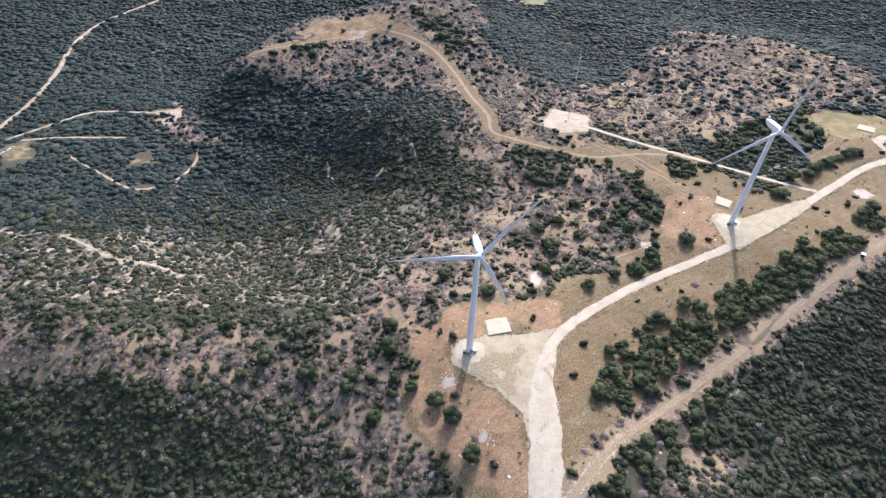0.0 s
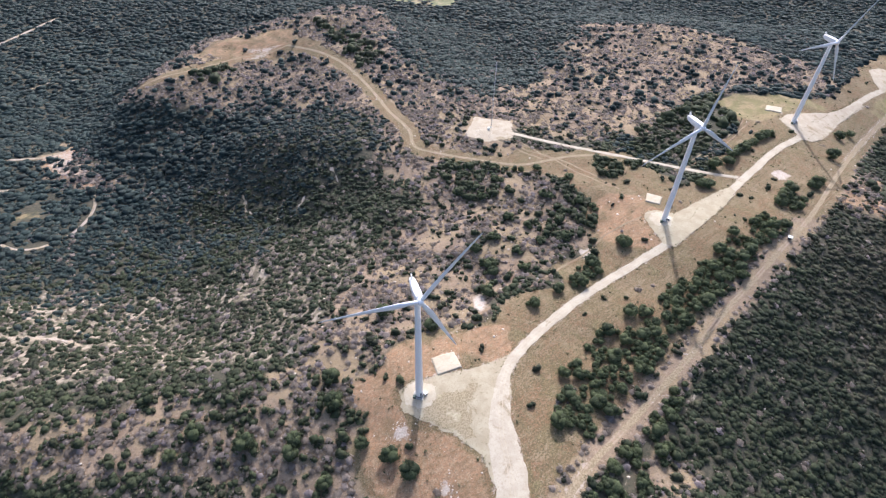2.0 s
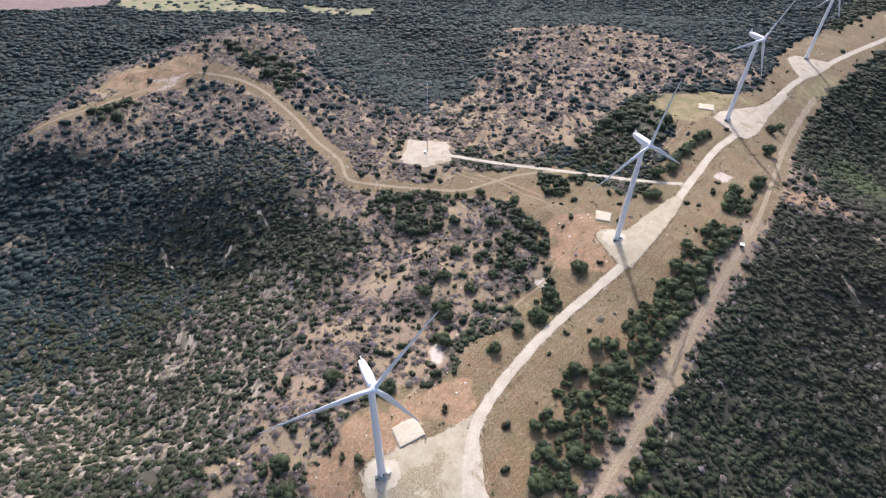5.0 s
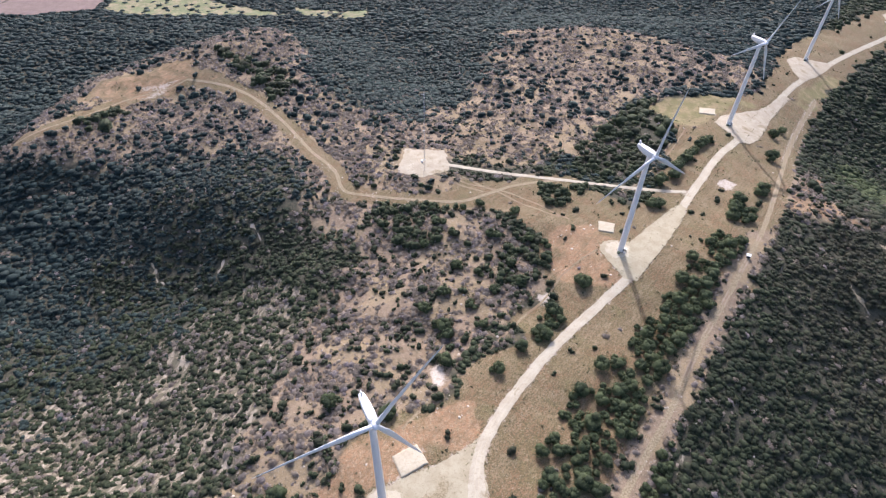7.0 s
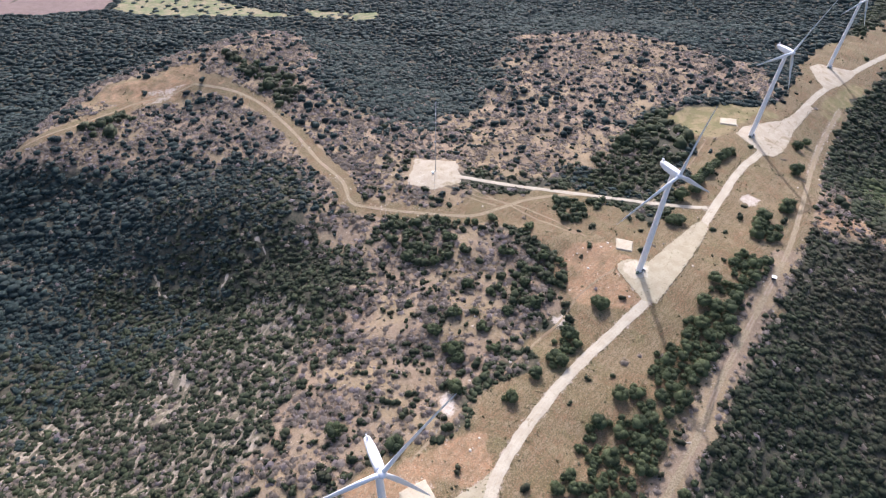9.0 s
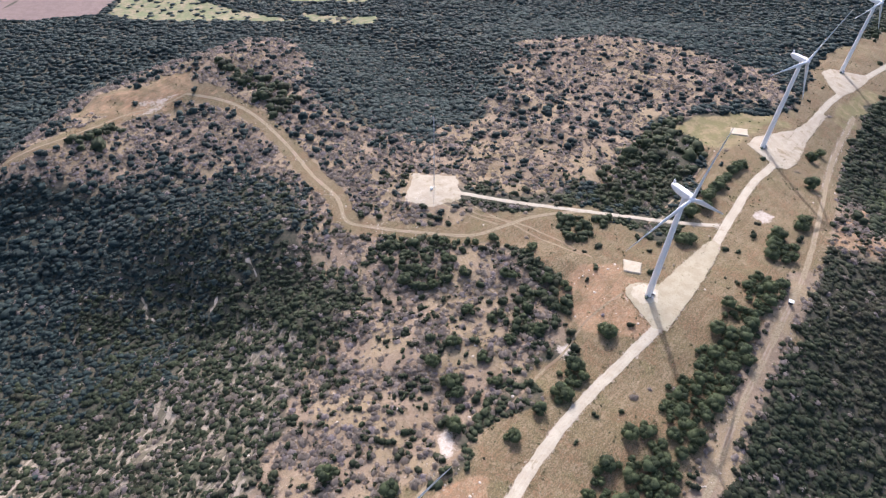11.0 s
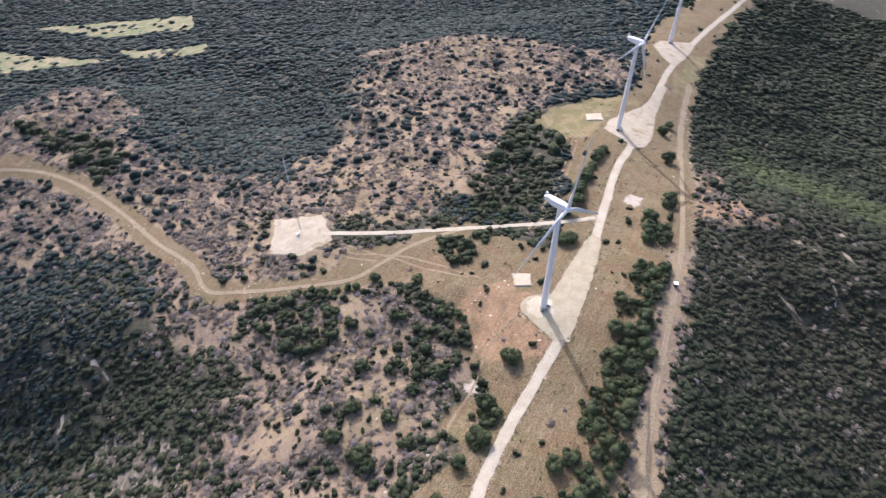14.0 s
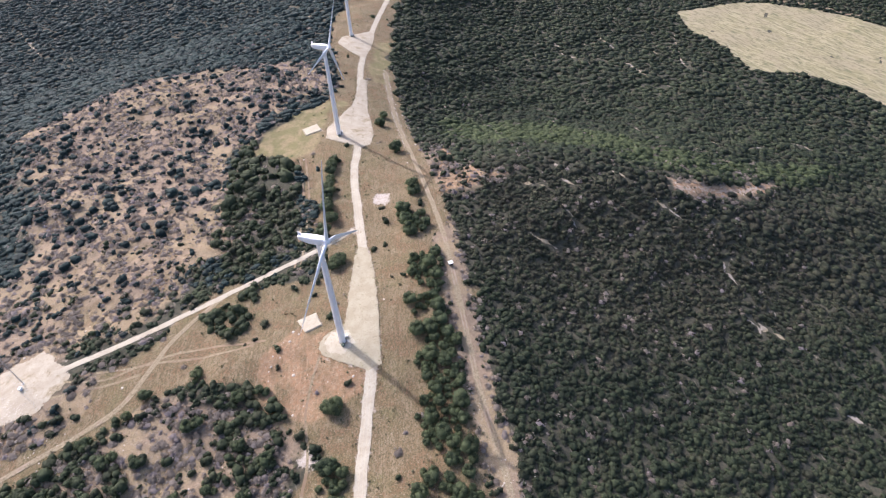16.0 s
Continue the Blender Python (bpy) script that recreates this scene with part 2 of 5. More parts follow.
M_GREENFIELD = gravel_material("green_crop", (0.185, 0.200, 0.098), (0.145, 0.160, 0.074), (0.075, 0.085, 0.045), 0.6)


def stubble_material():
    n = Net("stubble", 0.95)
    rows_ = n.noise(0.06, 5, 0.6, n.stretched(0.35, 3.0, 1.0, radians(62)), 0.8)
    patch, fine = n.noise(0.02, 4), n.noise(0.25, 4, 0.7)
    color = n.mix(n.step(rows_, 0.42, 0.6), (0.330, 0.282, 0.168), (0.225, 0.200, 0.104))
    color = n.mix(n.step(patch, 0.45, 0.62, 0, 0.7), color, (0.285, 0.238, 0.150))
    dashes = n.noise(0.16, 4, 0.65, n.stretched(0.5, 1.6, 1.0, radians(62)), 0.3)
    color = n.mix(n.step(dashes, 0.50, 0.60, 0, 0.75), color, (0.125, 0.120, 0.062))
    color = n.mix(n.step(fine, 0.56, 0.72, 0, 0.7), color, (0.150, 0.140, 0.070))
    return n.done(color)


M_STUBBLE = stubble_material()
M_GREENBOX = plain_material("cabinet_green", (0.10, 0.13, 0.10), 0.5)
M_GLASS = plain_material("dark_glass", (0.02, 0.025, 0.03), 0.08)
M_BOXWHITE = paint_material("box_paint", (0.80, 0.80, 0.78), 0.5, 0.2)

# ---- land ----
# Land forms: crest and valley lines, (x, y, height) from point to point.
CRESTS = [
    [(90, -190, -12), (25, -70, -6), (0, 0, 0), (44, 61, -2), (125, 118, -5), (194, 144, 2), (284, 201, -3), (386, 299, -7), (495, 390, -20), (616, 466, -36), (800, 560, -50), (1100, 700, -70)],
    [(150, -60, -10), (118, -11, -8), (176, 7, -5), (215, 79, -4), (285, 121, -1), (325, 207, -4), (402, 150, -8), (455, 90, -14), (520, 10, -34)],
    [(194, 144, 2), (100, 290, 0), (67, 322, -5), (-2, 278, -5), (-62, 262, -9), (-100, 380, -15), (-105, 470, -14), (-115, 527, -8), (-148, 553, -14), (-180, 580, -17), (-215, 570, -20), (-250, 505, -22), (-270, 448, -20), (-302, 434, -29)],
    [(-105, 470, -16), (-156, 503, -27), (-205, 487, -26), (-270, 448, -20)],
    [(-115, 527, -8), (-27, 494, -1), (-24, 556, -7), (-30, 627, -12), (-89, 650, -18), (-151, 611, -16), (-205, 598, -22), (-272, 568, -33), (-313, 457, -35)],
    [(386, 299, -7), (300, 400, -14), (245, 569, -20.5)],
    [(300, 400, -14), (178, 455, -16)],
    [(245, 569, -20.5), (373, 555, -17), (495, 500, -24)],
    [(0, 0, 0), (-66, 43, -11), (-125, -1, -21), (-200, 10, -20), (-300, 12, -14), (-450, 30, -30)],
]
VALLEYS = [
    [(-110, 138, -39), (-122, 246, -53), (-187, 103, -54), (-250, 150, -61), (-235, 240, -67), (-340, 280, -66), (-420, 380, -70), (-560, 480, -80), (-700, 700, -95)],
    [(-224, 370, -44), (-183, 331, -38), (-25, 180, -16)],
    [(-345, 417, -66), (-376, 560, -80), (-270, 690, -85), (-150, 740, -80), (-40, 730, -75), (-376, 923, -105), (-100, 900, -95), (79, 840, -84), (300, 800, -80), (600, 750, -85)],
    [(142, 420, -20), (125, 539, -57), (93, 664, -72), (80, 760, -80)],
    [(-33, -24, -14), (-101, -15, -20), (-130, -40, -32), (-180, -42, -34), (-150, -90, -50), (-60, -110, -38), (-300, -120, -72), (10, -180, -38)],
    [(205, -33, -24), (331, -8, -40), (270, 46, -16), (350, 60, -27), (250, -120, -52), (430, -80, -62), (330, -250, -85)],
    [(480, 240, -42), (565, 250, -70), (640, 130, -85), (760, 30, -100), (760, 260, -100), (900, 400, -110), (1000, 150, -125)],
    [(1250, 150, -130), (1250, -150, -130), (1300, 500, -125), (800, -250, -120), (0, -600, -110), (-700, -300, -90)],
]
RIM = [(-1500, -1000, -110), (0, -1600, -110), (1500, -1200, -130), (2400, 300, -130), (1900, 1500, -120), (600, 1500, -110), (-400, 1600, -115), (-1500, 1300, -110), (-1800, 200, -100)]


def land_form():
    """A smooth surface through the lines of the land: a thin plate."""
    pts = []
    for line in CRESTS + VALLEYS:
        for a, b in zip(line, line[1:]):
            n = max(1, int(math.dist(a[:2], b[:2]) / 45))
            pts += [[a[k] + (b[k] - a[k]) * i / n for k in range(3)] for i in range(n)]
        pts.append(list(line[-1]))
    pts = np.array(pts + [list(p) for p in RIM], float)
    xy, z = pts[:, :2] / 100, pts[:, 2]
    d = np.hypot(*(xy[:, None] - xy[None]).transpose(2, 0, 1))
    k = d * d * np.log(d + 1e-9)
    n = len(z)
    a = np.zeros((n + 3, n + 3))
    a[:n, :n] = k + 0.03 * np.eye(n)
    a[:n, n], a[:n, n + 1:] = 1, xy
    a[n, :n], a[n + 1:, :n] = 1, xy.T
    w = np.linalg.solve(a, np.r_[z, 0, 0, 0])

    def height(x, y):
        x, y = np.asarray(x, float) / 100, np.asarray(y, float) / 100
        out = w[n] + w[n + 1] * x + w[n + 2] * y
        for (px, py), c in zip(xy, w[:n]):
            r = (x - px) ** 2 + (y - py) ** 2 + 1e-9
            out = out + c * 0.5 * r * np.log(r)
        return out
    return height


def inside(poly, x, y):
    hit = np.zeros(np.shape(x), bool)
    for (ax, ay), (bx, by) in zip(poly, poly[1:] + poly[:1]):
        cross = (ay > y) != (by > y)
        hit ^= cross & (x < (bx - ax) * (y - ay) / ((by - ay) or 1e-9) + ax)
    return hit


def away(line, x, y, closed=False):
    """The distance to a line of points."""
    best = np.full(np.shape(x), 1e9)
    for (ax, ay), (bx, by) in zip(line, line[1:] + (line[:1] if closed else [])):
        dx, dy = bx - ax, by - ay
        f = np.clip(((x - ax) * dx + (y - ay) * dy) / (dx * dx + dy * dy + 1e-9), 0, 1)
        best = np.minimum(best, np.hypot(x - ax - f * dx, y - ay - f * dy))
    return best


def depth_in(poly, x, y):
    """How far inside a shape, in metres; outside it is below nought."""
    d = away(poly, x, y, True)
    return np.where(inside(poly, x, y), d, -d)


def smooth_line(pts, step=4.0):
    """A rounded line through the points, evenly spaced."""
    p = np.array([pts[0]] + list(pts) + [pts[-1]], float)
    out = []
    for i in range(1, len(p) - 2):
        n = max(2, int(np.hypot(*(p[i + 1] - p[i])) / step))
        for k in range(n):
            t = k / n
            out.append(0.5 * (2 * p[i] + (p[i + 1] - p[i - 1]) * t + (2 * p[i - 1] - 5 * p[i] + 4 * p[i + 1] - p[i + 2]) * t * t
                              + (3 * p[i] - p[i - 1] - 3 * p[i + 1] + p[i + 2]) * t ** 3))
    out.append(p[-1])
    return [tuple(q) for q in out]


_waves = np.random.RandomState(5).uniform(-1, 1, (40, 4))


def ripple(x, y, size, k0=0, n=9):
    """A cheap rolling noise, about -1 to 1, with bumps of that size."""
    out = 0
    for a, b, c, d in _waves[k0:k0 + n]:
        l = math.hypot(a, b) + 0.2
        s = 6.283 / (size * (0.7 + 0.6 * abs(d)))
        out = out + np.sin((a * x + b * y) / l * s + 20 * c)
    return out / math.sqrt(n) / 1.2


MAIN_ROAD = smooth_line([(104, -520), (84, -400), (66, -280), (56, -200), (51, -160), (47, -120), (45, -84), (45, -48), (44, -23), (50, 8), (64, 29), (89, 53), (123, 79), (159, 101), (189, 119), (218, 140), (254, 171), (293, 206), (342, 248), (374, 269), (417, 302), (483, 350), (552, 400), (631, 446), (690, 478), (795, 529), (913, 584), (1050, 640)])
MAST_ROAD = smooth_line([(92, 280), (130, 260), (177, 240), (224, 222), (265, 208), (286, 203)])
HILL_TRACK = smooth_line([(190, 236), (148, 237), (120, 231), (94, 227), (56, 240), (23, 255), (5, 267), (0, 296), (-19, 334), (-39, 385), (-67, 441), (-93, 480), (-119, 505), (-147, 527)])
HILL_TRACK_END = smooth_line([(-147, 527), (-178, 516), (-206, 504), (-230, 481), (-253, 460), (-278, 447), (-300, 441)])
EAST_TRACK = smooth_line([(30, -120), (76, -59), (121, -19), (165, 17), (205, 54), (252, 93), (280, 116), (325, 155), (388, 218), (473, 299), (560, 372)])
WEST_TRACK = smooth_line([(-530, 283), (-545, 360), (-579, 454), (-622, 560), (-641, 666), (-626, 765), (-600, 860)], 8)
WEST_SPUR = smooth_line([(-507, 255), (-482, 308), (-458, 345), (-392, 362), (-373, 380)], 8)
WEST_LANE = smooth_line([(-490, 262), (-457, 278), (-387, 299)], 8)
WEST_LOOP = smooth_line([(-317, 302), (-303, 261), (-311, 220), (-334, 200), (-361, 209), (-429, 245)], 8)
WEST_CUT = smooth_line([(-340, 104), (-312, 94), (-280, 79), (-257, 84), (-226, 74)], 8)
PADS = {
    1: [(-12, 4), (-4, 9), (7, 10), (28, 14), (46, 20), (60, 28), (54, 6), (48, -20), (46, -50), (36, -53), (32, -39), (20, -27), (0, -14), (-9, -10)],
    2: [(180, 147), (183, 154), (191, 156), (199, 154), (206, 151), (228, 165), (257, 183), (269, 189), (271, 181), (253, 163), (221, 136), (204, 123), (193, 115), (186, 119), (183, 134)],
    3: [(374, 305), (390, 316), (414, 322), (445, 331), (477, 349), (513, 371), (516, 366), (451, 316), (426, 292), (406, 275), (389, 266), (379, 268), (377, 284)],
    4: [(583, 461), (606, 472), (625, 465), (650, 459), (642, 447), (594, 419), (566, 408), (569, 430)],
    5: [(871, 592), (884, 617), (936, 639), (978, 638), (915, 578), (885, 572)],
}
SQUARES = [[(8, 24), (22, 28), (26, 16), (11, 11)], [(193, 179), (204, 173), (198, 163), (188, 168)], [(377, 336), (391, 330), (384, 318), (370, 325)]]
MAST_PAD = [(66, 317), (100, 301), (96, 270), (71, 265), (53, 280)]
GRASS = [
    [(-38, -39), (-37, 9), (-24, 20), (4, 45), (53, 58), (75, 77), (105, 102), (132, 123), (141, 172), (130, 204), (90, 225), (96, 259), (205, 222), (232, 186), (300, 262), (343, 339), (386, 361), (450, 353), (624, 510), (900, 640), (960, 590), (747, 490), (635, 415), (504, 335), (407, 233), (320, 144), (272, 102), (204, 51), (122, -15), (70, -70), (40, -160), (20, -160), (0, -80)],
    [(115, 342), (171, 387), (226, 383), (272, 345), (234, 267), (150, 262), (103, 292)],
    [(-262, 472), (-255, 541), (-212, 551), (-175, 561), (-149, 578), (-144, 546), (-100, 512), (-112, 500), (-146, 518), (-173, 506), (-206, 500), (-248, 505)],
]
HALF_GRASS = [GRASS.pop(1), [(20, 262), (30, 300), (69, 325), (60, 284), (99, 258), (120, 240), (97, 225), (37, 250)], [(265, 590), (379, 580), (440, 510), (400, 440), (330, 420), (300, 500)], [(-30, 40), (20, 60), (90, 110), (110, 180), (60, 150), (10, 90)], [(-300, 440), (-270, 500), (-220, 570), (-160, 595), (-70, 610), (-90, 540), (-200, 470)]]
BRUSH = [
    [(-38, -39), (-107, -28), (-102, 7), (-80, 41), (-55, 86), (-24, 145), (1, 212), (18, 239), (57, 231), (105, 223), (128, 196), (132, 123), (105, 102), (75, 77), (53, 58), (4, 45), (-24, 20), (-37, 9)],
    [(-325, 440), (-318, 485), (-285, 572), (-215, 610), (-155, 626), (-90, 668), (-28, 645), (-16, 556), (-18, 494), (8, 430), (41, 408), (75, 394), (96, 367), (150, 364), (147, 300), (95, 319), (60, 290), (18, 262), (14, 235), (-8, 200), (-17, 261), (-30, 298), (-50, 340), (-88, 352), (-164, 392), (-245, 400), (-300, 425)],
    [(8, 282), (28, 304), (48, 320), (69, 330), (60, 284), (99, 262), (119, 242), (151, 245), (176, 240), (131, 226), (97, 225), (37, 250), (14, 261)],
    [(1, 373), (34, 409), (75, 366), (125, 402), (174, 457), (228, 572), (265, 600), (379, 592), (451, 520), (506, 449), (513, 408), (470, 372), (368, 388), (293, 351), (234, 267), (150, 262), (101, 281), (54, 268), (20, 279), (6, 258)],
    [(-309, -3), (-262, 18), (-203, 16), (-145, 15), (-85, 10), (-46, 2), (-21, -27), (-3, -83), (-79, -95), (-105, -60), (-144, -45), (-200, -34), (-255, -33), (-293, -39)],
    [(103, -80), (114, -51), (135, -16), (160, 13), (171, 12), (156, -10), (136, -40), (119, -80)],
    [(365, 225), (400, 215), (438, 216), (405, 172), (412, 138), (386, 144), (355, 162)],
    [(493, 36), (497, 14), (511, -8), (545, -28), (592, -70), (552, -61), (500, -22), (482, 2)],
    [(-396, 350), (-375, 392), (-330, 334), (-295, 315), (-316, 293), (-350, 308), (-376, 324)],
]
SCRUB = [
    [(-393, 106), (-321, 105), (-277, 151), (-211, 140), (-124, 165), (-68, 109), (-54, 50), (-109, 42), (-176, 41), (-250, 29), (-312, 1)],
    [(-165, 115), (-136, 180), (-87, 194), (-52, 192), (-29, 162), (-58, 98), (-82, 63), (-128, 62)],
]
RED_SOIL = [
    [(-40, 15), (-13, 30), (43, 52), (62, 48), (54, 24), (7, 11), (-12, 3), (-12, -14), (20, -30), (34, -48), (37, -90), (15, -84), (-30, -42)],
    [(150, 170), (185, 178), (200, 150), (186, 120), (150, 120), (140, 145)],
    [(438, 216), (399, 169), (401, 148), (414, 136), (386, 146), (363, 165), (372, 190)],
]
MEADOW = [[(328, 346), (350, 365), (393, 362), (446, 350), (410, 330), (376, 316), (353, 304), (336, 309)], [(523, 359), (586, 412), (640, 430), (605, 397), (527, 348)], [(9, -3), (27, 1), (29, -29), (2, -15)]]
HILL_SCAR = [(-206, 504), (-194, 522), (-174, 529), (-152, 532), (-149, 523), (-173, 513), (-192, 500)]
SPUR_SCAR = [(493, 32), (495, 12), (509, -10), (543, -32), (589, -70), (552, -57), (502, -17), (484, 4)]
QUARRY = [(-392, 354), (-373, 389), (-332, 330), (-299, 313), (-318, 297), (-348, 312), (-372, 328)]
CLEARINGS = [[(-468, 202), (-507, 252), (-479, 265), (-450, 230)], [(-373, 243), (-362, 282), (-341, 252), (-361, 234)]]
BARE = [
    [(120, 123), (133, 122), (132, 115), (123, 110)], [(38, 78), (47, 80), (49, 62), (39, 60)], [(328, 215), (334, 206), (322, 197), (317, 207)],
    [(-17, -13), (-9, -14), (-7, -25), (-15, -24)], [(9, -50), (13, -49), (16, -57), (10, -57)],
]
FIELDS = [
    ("pale_crop_field", [(1113, 150), (1162, 117), (1223, 62), (1240, 17), (1242, -92), (1218, -167), (1180, -280), (1000, -280), (924, -174), (959, -126), (967, -60), (944, -24), (935, -2), (978, 28), (1024, 71), (1042, 110)]),
    ("ploughed_field", [(-720, 1290), (-450, 1260), (-328, 1210), (-357, 1158), (-385, 1040), (-420, 1036), (-600, 1040), (-760, 1080)]),
    ("green_field", [(-366, 1036), (-350, 1152), (-312, 1164), (-205, 1059), (-137, 993), (-80, 935), (-28, 890), (-132, 929), (-309, 990)]),
    ("green_field", [(-154, 1141), (96, 1044), (86, 959), (22, 990), (-44, 1016), (-103, 1086)]),
    ("green_field", [(39, 862), (65, 881), (95, 872), (84, 839), (56, 842)]),
    ("green_field", [(-27, 930), (30, 896), (48, 880), (23, 858), (-20, 896)]),
]
# Bare washed-out lines of limestone between the trees.
GULLIES = [
    [(981, 262), (949, 231), (902, 188)], [(866, 176), (856, 153), (826, 122)], [(1021, 130), (958, 107), (882, 78)], [(916, 318), (880, 281), (842, 248)],
    [(839, 238), (822, 201)], [(657, 100), (640, 82), (616, 64)], [(657, 9), (636, -13)], [(658, -33), (688, -49)], [(720, -73), (722, -98)], [(938, 145), (918, 110)],
    [(391, -70), (381, -84)], [(392, -78), (387, -100)], [(432, -44), (420, -56)], [(348, -136), (344, -158)], [(354, 95), (361, 69)], [(396, 80), (389, 62)],
    [(499, 1098), (459, 972)], [(-117, 138), (-130, 156)], [(452, 120), (446, 104)], [(470, 66), (462, 48)], [(430, 96), (424, 74)], [(458, 20), (452, -2)], [(405, 122), (414, 104)],
    [(-520, 560), (-470, 600), (-440, 610)], [(-160, 262), (-150, 240)], [(-70, 250), (-64, 232)], [(-95, 232), (-101, 216)],
]

form = land_form()


def spaced(low, high, step, far):
    mid = list(np.arange(low, high + 0.1, step))
    up, down, s = [mid[-1]], [mid[0]], step
    while up[-1] < far:
        s *= 1.16
        up.append(up[-1] + s), down.append(down[-1] - s)
    return np.array(down[:0:-1] + mid + up[1:])


GX, GY = spaced(-440, 720, 4, 4000), spaced(-150, 700, 4, 4000)
_X, _Y = np.meshgrid(GX, GY)
ROADS = [(MAIN_ROAD, 3.2), (MAST_ROAD, 2.2), (HILL_TRACK, 3.0), (HILL_TRACK_END, 3.0), (EAST_TRACK, 2.8), (WEST_TRACK, 3.0), (WEST_SPUR, 2.0), (WEST_LANE, 2.0), (WEST_LOOP, 1.0), (WEST_CUT, 0.5)]


def road_gap(x, y):
    gap = np.full(np.shape(x), 1e9)
    for line, half in ROADS:
        gap = np.minimum(gap, away(line[::3] + line[-1:], x, y) - half)
    wide = np.clip(np.minimum((12 - y) / 55, (y + 150) / 50), 0, 1) * (x < 70)
    gap = np.minimum(gap, away(MAIN_ROAD[::3], x, y) - 3.2 - 5.4 * wide)
    for pad in list(PADS.values()) + SQUARES + [MAST_PAD]:
        gap = np.minimum(gap, -depth_in(pad, x, y))
    return gap


_gap = road_gap(_X, _Y)
_free = np.clip((_gap - 4) / 25, 0, 1)
_Z = np.maximum(form(_X, _Y), -190)
_Z = np.where(np.hypot(_X - 200, _Y - 300) > 1900, np.clip(_Z, -135, -90), _Z)
_Z = _Z + _free * (1.3 * ripple(_X, _Y, 55) + 0.7 * ripple(_X, _Y, 23, 12))


def land_z(x, y):
    """The height of the ground sheet."""
    i = np.clip(np.searchsorted(GX, x) - 1, 0, len(GX) - 2)
    j = np.clip(np.searchsorted(GY, y) - 1, 0, len(GY) - 2)
    u, v = (x - GX[i]) / (GX[i + 1] - GX[i]), (y - GY[j]) / (GY[j + 1] - GY[j])
    return (_Z[j, i] * (1 - u) + _Z[j, i + 1] * u) * (1 - v) + (_Z[j + 1, i] * (1 - u) + _Z[j + 1, i + 1] * u) * v


def zone(shapes, x, y, soft):
    best = np.full(np.shape(x), -1e9)
    for s in shapes:
        best = np.maximum(best, depth_in(s, x, y))
    return np.clip(best / (2 * soft) + 0.5, 0, 1)


def covers(x, y):
    """Shares of grass, brush and stony scrub; red soil, bare stone, green meadow."""
    wob = 5 * ripple(x, y, 30, 20)
    wide = ripple(x, y, 75, 3)
    xs, ys = x + wob, y - wob
    grass, brush, scrub = zone(GRASS, xs, ys, 6), zone(BRUSH, xs + 10 * wide, ys - 8 * wide, 16), zone(SCRUB, xs, ys, 14)
    near = np.minimum(away(HILL_TRACK[::3], x, y), away(HILL_TRACK_END[::3], x, y))
    grass = np.maximum(grass, np.clip((13 - near) / 7, 0, 1))
    verge = np.clip((13 - away(EAST_TRACK[::3], x, y)) / 6, 0, 1)
    grass = np.where(y < 150, grass * (1 - 0.75 * verge), np.maximum(grass, verge))
    brush = np.maximum(brush, verge)
    grass = np.maximum(grass, 0.46 * zone(HALF_GRASS, xs, ys, 12))
    meadow = np.maximum(zone(MEADOW, xs, ys, 9), 0.5 * zone(CLEARINGS, xs, ys, 5))
    return grass, brush, scrub, np.maximum(zone(RED_SOIL + [QUARRY, SPUR_SCAR], xs, ys, 6), 0.5 * zone(GRASS[-1:], xs, ys, 6)), np.maximum(zone(BARE, x + 0.5 * wob, y - 0.5 * wob, 2.5), 0.64 * zone([QUARRY, HILL_SCAR, SPUR_SCAR], xs, ys, 6)), meadow


def grid_mesh(name, xs, ys, zs):
    me = bpy.data.meshes.new(name)
    ny, nx = zs.shape
    me.vertices.add(nx * ny)
    me.vertices.foreach_set("co", np.stack([xs, ys, zs], -1).astype(np.float32).ravel())
    a = (np.arange(ny - 1)[:, None] * nx + np.arange(nx - 1)[None]).ravel()
    loops = np.stack([a, a + 1, a + nx + 1, a + nx], -1).astype(np.int32)
    me.loops.add(loops.size), me.polygons.add(len(loops))
    me.loops.foreach_set("vertex_index", loops.ravel())
    me.polygons.foreach_set("loop_start", np.arange(0, loops.size, 4, dtype=np.int32))
    me.polygons.foreach_set("use_smooth", np.ones(len(loops), bool))
    me.update(calc_edges=True)
    return me


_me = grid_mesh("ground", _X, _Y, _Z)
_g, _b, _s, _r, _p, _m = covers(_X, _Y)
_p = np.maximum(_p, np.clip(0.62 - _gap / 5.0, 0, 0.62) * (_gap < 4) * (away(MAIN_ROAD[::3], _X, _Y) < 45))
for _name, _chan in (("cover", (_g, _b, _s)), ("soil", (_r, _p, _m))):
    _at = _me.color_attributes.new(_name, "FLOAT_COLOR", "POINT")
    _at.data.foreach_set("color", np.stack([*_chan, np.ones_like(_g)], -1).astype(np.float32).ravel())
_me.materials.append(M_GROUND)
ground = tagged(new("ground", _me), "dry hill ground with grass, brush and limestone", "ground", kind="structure")


